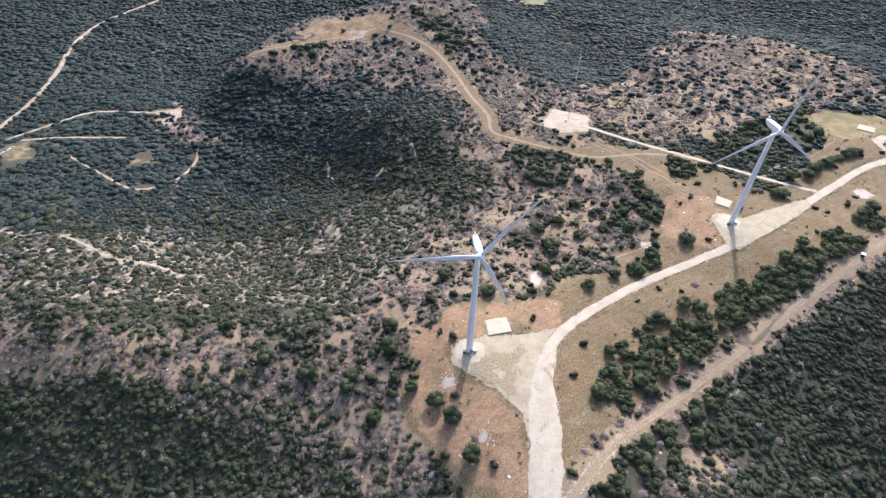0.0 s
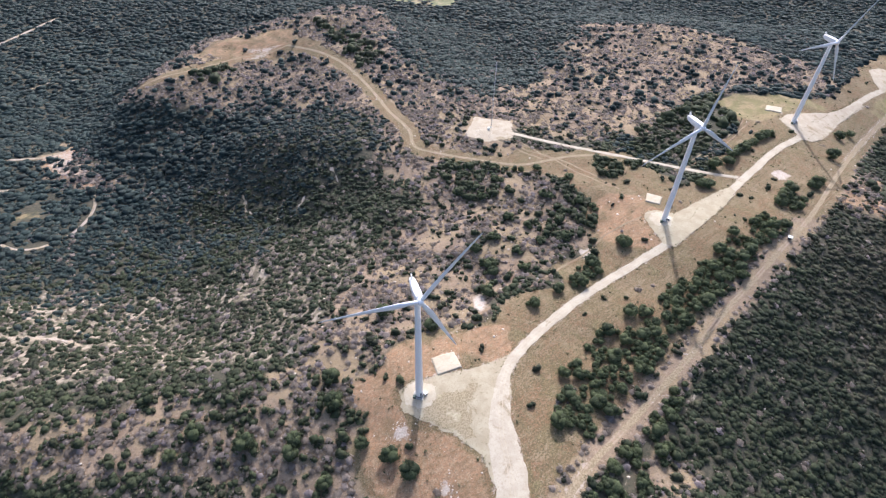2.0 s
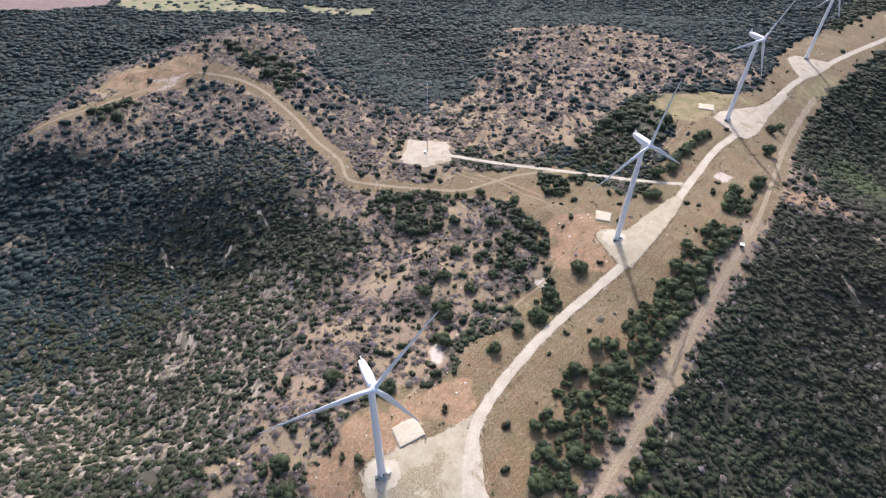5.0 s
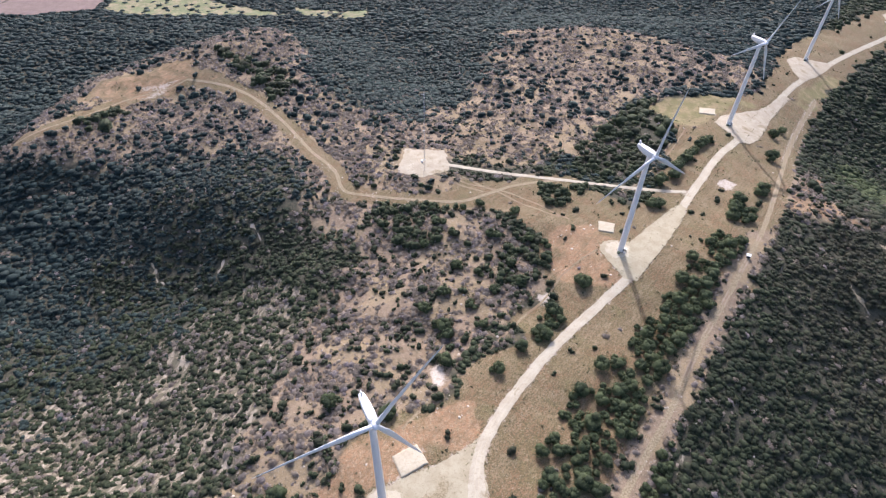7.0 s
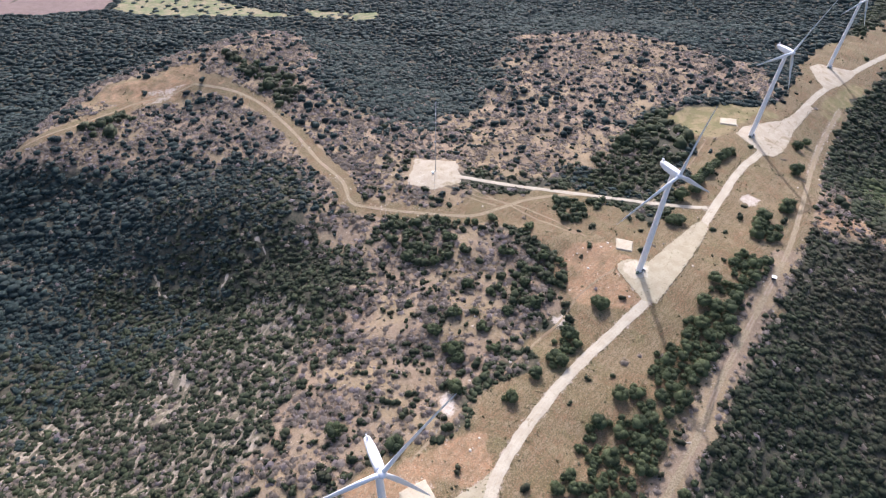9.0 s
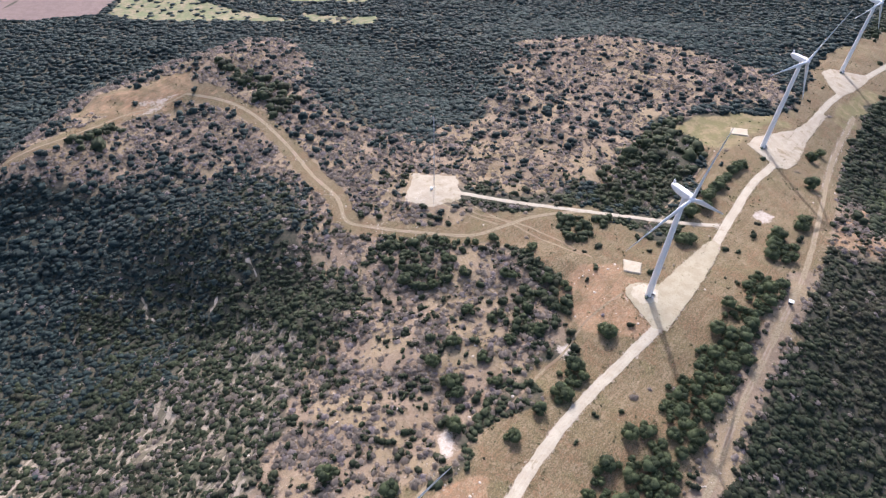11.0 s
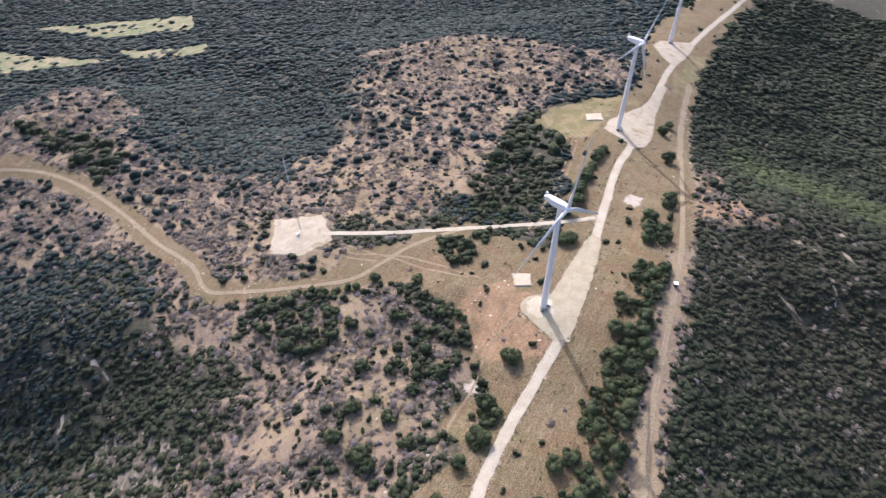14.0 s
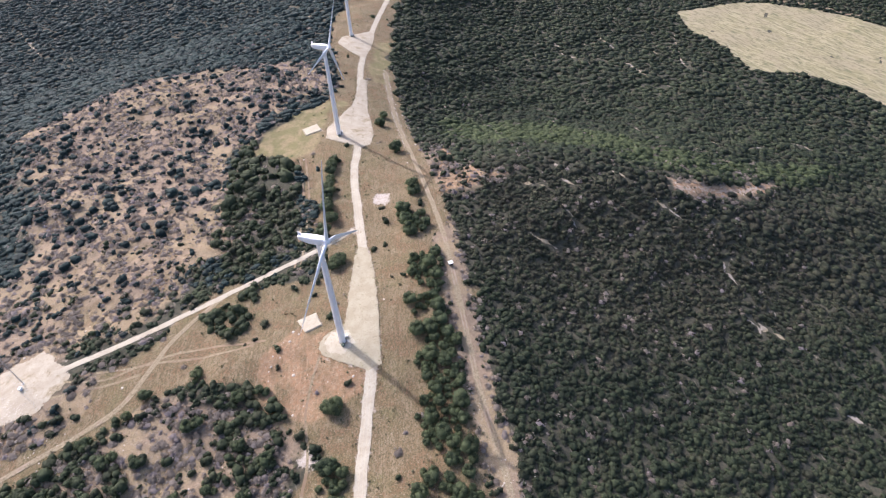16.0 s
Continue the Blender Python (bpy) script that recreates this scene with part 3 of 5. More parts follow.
def sheet(name, outline, material, lift, grain, ragged, label):
    """A thin ragged-edged layer that follows the ground inside an outline."""
    edge = []
    for (ax, ay), (bx, by) in zip(outline, outline[1:] + outline[:1]):
        n = max(1, int(math.dist((ax, ay), (bx, by)) / grain))
        edge += [(ax + (bx - ax) * k / n, ay + (by - ay) * k / n) for k in range(n)]
    edge = [(x + ragged * (0.6 * ripple(x, y, 9, 3) + random.uniform(-0.5, 0.5)), y + ragged * (0.6 * ripple(x, y, 9, 14) + random.uniform(-0.5, 0.5))) for x, y in edge]
    xs, ys = np.meshgrid(np.arange(min(p[0] for p in edge), max(p[0] for p in edge), grain * 2), np.arange(min(p[1] for p in edge), max(p[1] for p in edge), grain * 2))
    keep = depth_in(edge, xs, ys) > grain * 0.8
    pts = [Vector(p) for p in edge] + [Vector((x, y)) for x, y in zip(xs[keep], ys[keep])]
    n = len(edge)
    out = delaunay_2d_cdt(pts, [(k, (k + 1) % n) for k in range(n)], [], 1, 1e-4)
    co = np.array([tuple(v) for v in out[0]])
    z = land_z(co[:, 0], co[:, 1]) + lift
    me = bpy.data.meshes.new(name)
    me.from_pydata(np.c_[co, z].tolist(), [], out[2])
    me.polygons.foreach_set("use_smooth", np.ones(len(me.polygons), bool))
    me.materials.append(material)
    return tagged(new(name, me), label, name.replace("_", " "), kind="structure")


def ribbon(name, line, half, material, lift, label, across=6):
    """A lane that follows the ground, with uneven edges."""
    p = np.array(line)
    d = np.gradient(p, axis=0)
    d /= np.hypot(d[:, 0], d[:, 1])[:, None]
    side = np.stack([-d[:, 1], d[:, 0]], -1)
    half = np.broadcast_to(np.asarray(half, float), (len(p),))
    left = half * (1 + 0.10 * ripple(p[:, 0], p[:, 1], 17, 4) + np.random.uniform(-0.07, 0.07, len(p)))
    right = half * (1 + 0.10 * ripple(p[:, 0], p[:, 1], 14, 18) + np.random.uniform(-0.07, 0.07, len(p)))
    f = np.linspace(-1, 1, across + 1)
    off = np.where(f[None] < 0, f[None] * left[:, None], f[None] * right[:, None])
    xy = p[:, None] + off[..., None] * side[:, None]
    z = land_z(xy[..., 0], xy[..., 1]) + lift * (1 - 0.25 * f[None] ** 2)
    me = grid_mesh(name, xy[..., 0], xy[..., 1], z)
    me.flip_normals()
    me.materials.append(material)
    return tagged(new(name, me), label, "road", kind="structure")


_road = smooth_line(MAIN_ROAD[::3], 2.0)
ribbon("road", _road, [3.2 + 5.4 * min(1, max(0, (12 - y) / 55), max(0, (y + 150) / 50)) if x < 70 and y > -150 else 3.2 for x, y in _road], M_ROAD, 0.32, "pale crushed limestone access road along the ridge")
ribbon("road", smooth_line(MAST_ROAD[::2], 2.0), 2.0, M_ROAD, 0.28, "narrow pale gravel lane to the mast pad")
for _n, (_pad) in PADS.items():
    sheet("crane_pad", _pad, M_PAD if _n < 3 else M_PADPALE, 0.13 if _n == 1 else 0.40, 1.4, 1.3 if _n == 1 else 0.7, "pale gravel crane pad beside a wind turbine")
for _cx, _cy in ((0, 0), (193, 145)):
    sheet("foundation_apron", [(_cx + 9.5 * math.cos(a), _cy + 8.5 * math.sin(a)) for a in np.linspace(0, 6.283, 15)[:-1]], M_SLAB, 0.19 if _cx < 100 else 0.5, 1.2, 1.6, "white caliche apron round the turbine foot")
sheet("grass_patch", MEADOW[2], M_DRYGRASS, 0.20, 1.2, 2.6, "sparse dry grass triangle on the crane pad")
for _line in ([(16, 39), (39, 57), (63, 73), (86, 88), (110, 106), (127, 116), (150, 136), (180, 150)], [(85, 283), (102, 252), (123, 237), (147, 207), (166, 190)], [(79, 269), (102, 246), (117, 234)], [(228, 208), (262, 232), (300, 262), (340, 300)], [(225, 211), (259, 235), (297, 265), (336, 303)], [(98, 266), (120, 240), (140, 225), (172, 186)]):
    ribbon("trench_scar", smooth_line(_line, 1.5), 0.75, M_SCAR, 0.10, "narrow brown scar of a filled trench", 2)
sheet("mast_pad", MAST_PAD, M_PADPALE, 0.2, 1.4, 1.9, "pale bare gravel pad under the measuring mast")


def wheel_tracks(line, half, label):
    """A dirt track with a paler rut under each wheel."""
    ribbon("dirt_track", smooth_line(line[::2], 2.5), half, M_TRACK, 0.16, label)
    p = np.array(smooth_line(line[::2], 2.5))
    d = np.gradient(p, axis=0)
    d /= np.hypot(d[:, 0], d[:, 1])[:, None]
    for side in (-0.95, 0.95):
        q = p + side * np.stack([-d[:, 1], d[:, 0]], -1) + 0.35 * np.stack([ripple(p[:, 0], p[:, 1], 25, 6), ripple(p[:, 0], p[:, 1], 25, 26)], -1)
        ribbon("wheel_rut", [tuple(v) for v in q], 0.42, M_RUT, 0.24, "pale worn wheel rut in a dirt track", 2)


wheel_tracks(HILL_TRACK, 1.6, "rutted tan dirt track over the saddle")
ribbon("dirt_track", smooth_line(HILL_TRACK_END[::2], 2.5), 0.9, M_TRACK, 0.16, "faint tan dirt track on the hilltop")
wheel_tracks(EAST_TRACK, 1.9, "rutted dirt track along the edge of the wood")
for _line, _half in ((WEST_TRACK, 3.0), (WEST_SPUR, 1.9), (WEST_LANE, 1.9), (WEST_LOOP, 1.5), (WEST_CUT, 1.0)):
    ribbon("dirt_track", smooth_line(_line[::2], 3.0), _half, M_TRACKPALE, 0.3, "pale dirt track through the valley wood")
for (_name, _shape), _mat, _txt in zip(FIELDS, (M_STUBBLE, M_PLOUGHED) + (M_GREENFIELD,) * 4, ("pale mown field with faint rows beyond the wood", "brown ploughed field on the plain") + ("green field with scattered bushes on the plain",) * 4):
    sheet(_name, _shape, _mat, 0.6, 8.0, 4.0, _txt)

for _line in GULLIES:
    _p = np.array(smooth_line(_line, 1.5))
    _n = len(_p)
    _p = _p + 2.2 * np.stack([ripple(_p[:, 0], _p[:, 1], 11, 5), ripple(_p[:, 0], _p[:, 1], 11, 17)], -1)
    _wide = 2.1 * np.sin(np.linspace(0.1, 3.04, _n)) ** 0.5 * np.clip(0.45 + 0.8 * ripple(_p[:, 0], _p[:, 1], 8, 2) + np.random.uniform(-0.4, 0.4, _n), 0.04, 1.3)
    ribbon("limestone_gully", [tuple(v) for v in _p], _wide, M_GULLY, 0.3, "pale washed-out limestone gully in the wood", 3)
ribbon("dirt_track", smooth_line([(1215, 110), (1248, 36), (1262, -37), (1250, -109), (1228, -190)], 6.0), 4.0, M_SCAR, 0.7, "reddish dirt track beyond the pale field")
_p = np.array(_road)
_d = np.gradient(_p, axis=0)
_d /= np.hypot(_d[:, 0], _d[:, 1])[:, None]
for _side in (-1.0, 1.0):
    _q = _p + _side * np.stack([-_d[:, 1], _d[:, 0]], -1)
    ribbon("wheel_rut", [tuple(v) for v in _q], 0.45, M_SLAB, 0.36, "pale wheel line worn into the gravel road", 2)


def mound(outline, height, label):
    """A low flat-topped heap of white caliche with slumped sides."""
    c = np.mean(outline, axis=0)
    bm = bmesh.new()
    ring = []
    for (ax, ay), (bx, by) in zip(outline, outline[1:] + outline[:1]):
        n = max(2, int(math.dist((ax, ay), (bx, by)) / 1.2))
        ring += [(ax + (bx - ax) * k / n, ay + (by - ay) * k / n) for k in range(n)]
    rows = []
    for grow, up in ((1.04, -0.5), (1.0, 0.15), (0.97, 0.75), (0.90, 0.97), (0.82, 1.0), (0.45, 1.03)):
        row = []
        for x, y in ring:
            x, y = c[0] + (x - c[0]) * grow, c[1] + (y - c[1]) * grow
            w = 0.18 * ripple(x, y, 3, 8) if up < 1 else 0
            z = float(land_z(np.array(x), np.array(y)))
            row.append(bm.verts.new((x + w, y - w, z + height * up + 0.06 * ripple(x, y, 2.5, 2))))
        rows.append(row)
    n = len(ring)
    for a, b in zip(rows, rows[1:]):
        for k in range(n):
            bm.faces.new((a[k], a[(k + 1) % n], b[(k + 1) % n], b[k])).smooth = True
    bm.faces.new(rows[-1])
    bmesh.ops.recalc_face_normals(bm, faces=bm.faces[:])
    me = bpy.data.meshes.new("caliche_mound")
    bm.to_mesh(me)
    bm.free()
    me.materials.append(M_SLAB)
    return tagged(new("caliche_mound", me), label, "mound", "caliche mounds", "structure")


for _sq in SQUARES:
    mound(_sq, 0.9, "low flat white caliche platform beside the turbine pad")


# ---- wind turbines ----
def part(name, bm, material, parent, label=""):
    """One mesh part under a thing or a part."""
    me = bpy.data.meshes.new(name)
    bm.normal_update()
    bm.to_mesh(me)
    bm.free()
    me.materials.append(material)
    ob = new(name, me)
    ob.parent = parent
    return tagged(ob, label)


def lathe(rings, segments=32, smooth=True):
    """Rings of (z, radius) about the z axis, closed at both ends."""
    bm = bmesh.new()
    rows = [[bm.verts.new((r * math.cos(2 * math.pi * k / segments), r * math.sin(2 * math.pi * k / segments), z)) for k in range(segments)] for z, r in rings]
    for a, b in zip(rows, rows[1:]):
        for k in range(segments):
            bm.faces.new((a[k], a[(k + 1) % segments], b[(k + 1) % segments], b[k])).smooth = smooth
    bm.faces.new(rows[0][::-1]), bm.faces.new(rows[-1])
    return bm


def box(sx, sy, sz, m=None, bevel=0.0):
    """A box that stands on z = 0, with rounded edges."""
    bm = bmesh.new()
    bmesh.ops.create_cube(bm, size=1, matrix=Matrix.Translation((0, 0, sz / 2)) @ Matrix.Diagonal((sx, sy, sz, 1)))
    if bevel:
        bmesh.ops.bevel(bm, geom=bm.edges[:], offset=bevel, segments=2, affect="EDGES", profile=0.6)
    if m is not None:
        bm.transform(m)
    return bm


def joined(*parts):
    out = bmesh.new()
    for b in parts:
        me = bpy.data.meshes.new("tmp")
        b.to_mesh(me)
        b.free()
        out.from_mesh(me)
        bpy.data.meshes.remove(me)
    return out


def rod(a, b, ra, rb=None, segments=6):
    a, b = Vector(a), Vector(b)
    bm = lathe([(0, ra), ((b - a).length, ra if rb is None else rb)], segments)
    bm.transform(Matrix.Translation(a) @ (b - a).to_track_quat("Z", "Y").to_matrix().to_4x4())
    return bm


def blade_mesh(length=46.5):
    """A tapered, twisted aerofoil along z from the root at z = 0."""
    bm = bmesh.new()
    stations = [(0.0, 2.0, 1.0, 0), (0.03, 2.0, 1.0, 2), (0.09, 2.4, 0.7, 10), (0.18, 3.25, 0.36, 13), (0.26, 3.15, 0.28, 11), (0.4, 2.6, 0.23, 7), (0.55, 2.05, 0.20, 4), (0.7, 1.6, 0.18, 2), (0.85, 1.15, 0.17, 0.5), (0.95, 0.75, 0.16, 0), (0.99, 0.4, 0.16, 0), (1.0, 0.12, 0.2, 0)]
    rows, n = [], 18
    for f, chord, thick, twist in stations:
        c, s = math.cos(radians(twist)), math.sin(radians(twist))
        row = []
        for k in range(n):
            a = 2 * math.pi * k / n
            u = 0.5 * math.cos(a)
            round_ = min(1, max(0, (thick - 0.3) / 0.7))
            taper = round_ + (1 - round_) * (0.62 + 0.76 * (u + 0.5) ** 0.8 if u < 0.25 else 1.2)
            v = 0.5 * thick * math.sin(a) * min(taper, 1.2)
            x, y = (u - 0.12 * (1 - round_)) * chord, v * chord
            row.append(bm.verts.new((x * c - y * s, x * s + y * c - 1.2 * f * f, f * length)))
        rows.append(row)
    for a, b in zip(rows, rows[1:]):
        for k in range(n):
            bm.faces.new((a[k], a[(k + 1) % n], b[(k + 1) % n], b[k])).smooth = True
    bm.faces.new(rows[0][::-1]), bm.faces.new(rows[-1])
    return bm


HUB_Z = 84.0


def wind_turbine():
    """A three-bladed turbine at the origin whose rotor faces -y; the rotor's parts are kept with their turns."""
    root = new("wind_turbine")
    tower = part("tower", lathe([(-1.5, 2.15), (0.3, 2.15), (19.85, 2.07), (20, 2.07), (20.05, 2.1), (20.3, 2.1), (20.35, 2.065), (20.5, 2.065), (47.85, 1.78), (48, 1.78), (48.05, 1.81), (48.3, 1.81), (48.35, 1.775), (48.5, 1.775), (HUB_Z - 2.45, 1.42), (HUB_Z - 2.3, 1.42), (HUB_Z - 2.2, 1.6), (HUB_Z - 1.85, 1.6)], 40), M_WHITE, root)
    part("door", box(0.9, 0.12, 2.1, pose(0.3, -2.12, 1.7), 0.03), M_DARK, tower, "dark service door in the tower foot")
    steps = [box(1.2, 0.3, 0.06, pose(0.3, -2.35 - 0.3 * k, 1.6 - 0.22 * k)) for k in range(7)]
    rails = [rod((0.3 + s, -2.3, 2.7), (0.3 + s, -4.3, 1.1), 0.05) for s in (-0.65, 0.65)] + [rod((0.3 + s, -4.3, 0), (0.3 + s, -4.3, 1.1), 0.05) for s in (-0.65, 0.65)]
    part("stairs", joined(*steps, *rails), M_STEEL, tower, "galvanised entry stairs")
    part("foundation", lathe([(-1.5, 3.4), (0.28, 3.3), (0.36, 3.1)], 40, False), M_CONCRETE, root, "round concrete foundation collar")
    for side in (-1, 1):
        part("cabinet", joined(box(1.7, 1.5, 1.9, pose(3.3 * side, -1.4, 0.1, 0, 0, 25 * side), 0.07), box(1.9, 1.7, 0.12, pose(3.3 * side, -1.4, 2.0, 0, 0, 25 * side), 0.03)), M_GREENBOX if side < 0 else M_STEEL, root, "metal switch cabinet on the foundation")
    part("flange", lathe([(0.3, 2.2), (0.32, 2.45), (0.55, 2.45), (0.58, 2.2)], 40, False), M_DARK, tower, "dark bolted ring round the tower foot")
    # Nacelle: a long rounded housing, its tail drawn in, with a cooler on the roof.
    bm = bmesh.new()
    rows = []
    for y, w, top, low in [(-2.9, 2.3, 1.4, -1.2), (-2.4, 3.0, 1.75, -1.5), (0, 3.25, 1.9, -1.65), (4.0, 3.1, 1.9, -1.5), (7.0, 2.5, 1.85, -0.9), (8.3, 2.0, 1.7, -0.3), (8.7, 1.6, 1.45, 0.1)]:
        row, c = [], 0.45
        for sx, sz, a0 in ((1, 1, 0), (-1, 1, 90), (-1, -1, 180), (1, -1, 270)):
            for k in range(4):
                a = radians(a0 + 30 * k)
                cx, cz = sx * (w / 2 - c), (top - c if sz > 0 else low + c)
                row.append(bm.verts.new((cx + c * math.cos(a), y, cz + c * math.sin(a))))
        rows.append(row)
    for a, b in zip(rows, rows[1:]):
        for k in range(16):
            bm.faces.new((a[k], b[k], b[(k + 1) % 16], a[(k + 1) % 16])).smooth = True
    bm.faces.new(rows[0]), bm.faces.new(rows[-1][::-1])
    bmesh.ops.recalc_face_normals(bm, faces=bm.faces[:])
    bm.transform(pose(0, 0, HUB_Z) @ Matrix.Scale(1.2, 4))
    nacelle = part("nacelle", bm, M_WHITE, root, "long white nacelle housing")
    part("tail_fin", joined(box(0.45, 1.5, 2.4, pose(0, 9.2, HUB_Z + 1.7, -10), 0.1), box(1.5, 0.5, 0.5, pose(0, 9.1, HUB_Z + 1.7), 0.1)), M_WHITE, nacelle, "narrow upright white fin at the tail")
    part("wind_vane", joined(rod((0, 9.6, HUB_Z + 3.8), (0, 9.7, HUB_Z + 5.2), 0.06), rod((-0.6, 9.7, HUB_Z + 5.0), (0.6, 9.7, HUB_Z + 5.0), 0.07)), M_STEEL, nacelle, "thin wind vane mast")
    part("hatch", box(1.4, 1.9, 0.12, pose(0, 2.6, HUB_Z + 2.27), 0.04), M_BLADE, nacelle)
    hub = lathe([(-0.4, 1.2), (0.0, 1.55), (1.4, 1.6), (2.2, 1.35), (2.8, 0.85), (3.05, 0.35)], 28)
    hub.transform(pose(0, -3.25, HUB_Z, 90) @ Matrix.Scale(1.15, 4))
    part("hub", hub, M_WHITE, root, "rounded white rotor hub")
    blades = [part("blade", blade_mesh(), M_BLADE, root) for _ in range(3)]
    for b in blades[1:]:
        b.data = blades[0].data
    return tagged(root, "tall white three-bladed wind turbine on a gravel pad", "wind turbine", "row of wind turbines")


def turn_rotor(turbine, degrees):
    blades = [c for c in turbine.children if c.name.startswith("blade")]
    for k, b in enumerate(blades):
        b.matrix_basis = pose(0, -4.7, HUB_Z, 4) @ pose(0, 0, 0, 0, degrees + 120 * k) @ pose(0, 0, 1.1)


def place(ob, x, y, turn, sink=0.0):
    return pose(x, y, float(land_z(np.array(x), np.array(y))) - sink, 0, 0, turn)


TURBINES = [(0, 0, 15, -85), (194.5, 144, 18, 5), (386, 299, 18, 30), (616, 465, 20, 20), (868, 590, 20, 50)]
_first = wind_turbine()
for _k, (_x, _y, _turn, _rotor) in enumerate(TURBINES):
    _t = _first if _k == 0 else copy_thing(_first, pose(0, 0, 0))
    _t.matrix_basis = place(_t, _x, _y, _turn)
    turn_rotor(_t, _rotor)


# ---- woods ----
CLUMPS = [
    [(74, -20), (83, 9), (115, 40), (153, 63), (200, 98), (248, 109), (234, 88), (184, 51), (155, 26), (122, -8), (89, -35)],
    [(231, 121), (262, 138), (291, 137), (283, 124), (249, 111)],
    [(312, 362), (349, 370), (325, 297), (282, 258), (253, 228), (203, 245), (216, 281), (260, 313)],
    [(160, 233), (184, 232), (206, 223), (167, 201), (159, 220)],
    [(34, 249), (91, 219), (77, 188), (43, 185), (26, 211)],
    [(110, 161), (126, 183), (146, 165), (139, 140), (116, 124), (101, 139)],
    [(109, 92), (122, 106), (137, 104), (129, 91), (110, 81)],
    [(238, 119), (273, 147), (292, 141), (269, 113), (242, 113)],
    [(202, 97), (224, 110), (251, 101), (233, 83), (200, 82)],
    [(314, 185), (325, 167), (308, 154), (301, 169)],
    [(92, -52), (131, -20), (156, 5), (162, 2), (127, -49), (96, -79), (71, -83)],
]
LONE = [(98, 79), (79, 66), (115, 91), (131, 102), (49, 78), (56, 101), (50, 110), (46, 122), (133, 203), (109, 219), (135, 172), (144, 165), (130, 154), (115, 152), (116, 134), (112, 181), (60, 135), (75, 159), (89, 150), (95, 132), (75, 121), (80, 103), (80, 191), (76, 205), (95, 217), (72, 224), (71, 206), (58, 186), (108, 184), (164, 210)]
LONE_NORTH = [(348, 274), (340, 270), (333, 266), (325, 260), (316, 254), (310, 249), (304, 246), (297, 240), (291, 235), (284, 225), (268, 219), (251, 190), (244, 190), (452, 297), (394, 241), (353, 197), (345, 190), (320, 183), (309, 174), (300, 164), (432, 286)]
LONE_SOUTH = [(-33, -23), (-17, -32), (-7, -42), (-52, -40), (-71, -16), (-53, 19), (-50, 2), (10, 50), (-22, 67), (45, 124), (55, 108), (49, 79), (128, 104), (157, 121), (-72, -24), (-99, -15), (-130, -5), (6, -64), (-142, -17), (249, 192), (282, 224), (155, 124)]
SEEN = [(-330, -110), (150, -110), (250, -190), (620, -260), (1380, -330), (1400, 200), (950, 650), (830, 1100), (450, 1350), (-700, 1320), (-900, 760), (-600, 150)]


def dome(rnd, around, rings):
    """A lumpy rounded crown, open below: points and triangles, about one metre in radius."""
    bumps = rnd.normal(size=(7, 3)) * (1, 1, 0.7) + (0, 0, 0.5)
    bumps /= np.linalg.norm(bumps, axis=1)[:, None]
    pts, tri = [np.array([0, 0, 1.0])], []
    for k in range(1, rings + 1):
        up = math.pi / 2 - k * (math.pi / 2 + 0.25) / rings
        for i in range(around):
            a = 2 * math.pi * (i + 0.5 * (k % 2) + rnd.uniform(-0.2, 0.2)) / around
            pts.append(np.array([math.cos(up) * math.cos(a), math.cos(up) * math.sin(a), math.sin(up)]))
    pts = np.array(pts)
    lump = np.exp(-((1 - pts @ bumps.T) / 0.10)).sum(axis=1)
    pts = pts * (0.80 + 0.26 * np.clip(lump, 0, 1.3) + rnd.uniform(-0.12, 0.12, len(pts)))[:, None]
    for i in range(around):
        tri.append((0, 1 + i, 1 + (i + 1) % around))
        for k in range(rings - 1):
            a, b = 1 + k * around + i, 1 + k * around + (i + 1) % around
            tri += [(a, a + around, b), (b, a + around, b + around)]
    return pts, np.array(tri)


def blob(seed, lobes, tris, size, around=8, rings=3):
    """Points and triangles of one crown: rounded lumpy cores, and small leaf sprays round them."""
    rnd = np.random.RandomState(seed)
    pts, tri, count = [], [], 0
    middles = []
    for k in range(lobes):
        a = 2 * math.pi * (k + rnd.uniform(-0.3, 0.3)) / max(1, lobes)
        c = np.array([0.42 * math.cos(a), 0.42 * math.sin(a), 0.5 + rnd.uniform(-0.12, 0.3)]) if lobes > 1 else np.array([0, 0, 0.45])
        r = (0.8 if lobes == 2 else 0.62 if lobes > 1 else 1.0) * rnd.uniform(0.85, 1.1)
        middles.append((c, r))
        v, f = dome(rnd, around, rings)
        pts.append(v * r * (rnd.uniform(0.75, 1.2), rnd.uniform(0.75, 1.2), 0.9) + c), tri.append(f + count)
        count += len(v)
    middles = middles or [(np.array([0, 0, 0.35]), 0.6)]
    for _ in range(tris):
        c, r = middles[rnd.randint(len(middles))]
        d = rnd.normal(size=3)
        d[2] = abs(d[2]) * 0.9 - 0.15
        d /= np.linalg.norm(d)
        o = c + d * r * (1, 1, 0.9) * rnd.uniform(0.86, 1.2)
        s = size * rnd.uniform(0.6, 1.3)
        u = np.cross(d, rnd.normal(size=3))
        u /= np.linalg.norm(u)
        w = np.cross(d, u) + d * rnd.uniform(-0.3, 0.5)
        pts.append(np.array([o - u * s, o + u * s * rnd.uniform(0.5, 1), o + w * s * 1.6]))
        tri.append(np.array([[0, 1, 2]]) + count)
        count += 3
    return np.concatenate(pts), np.concatenate(tri)


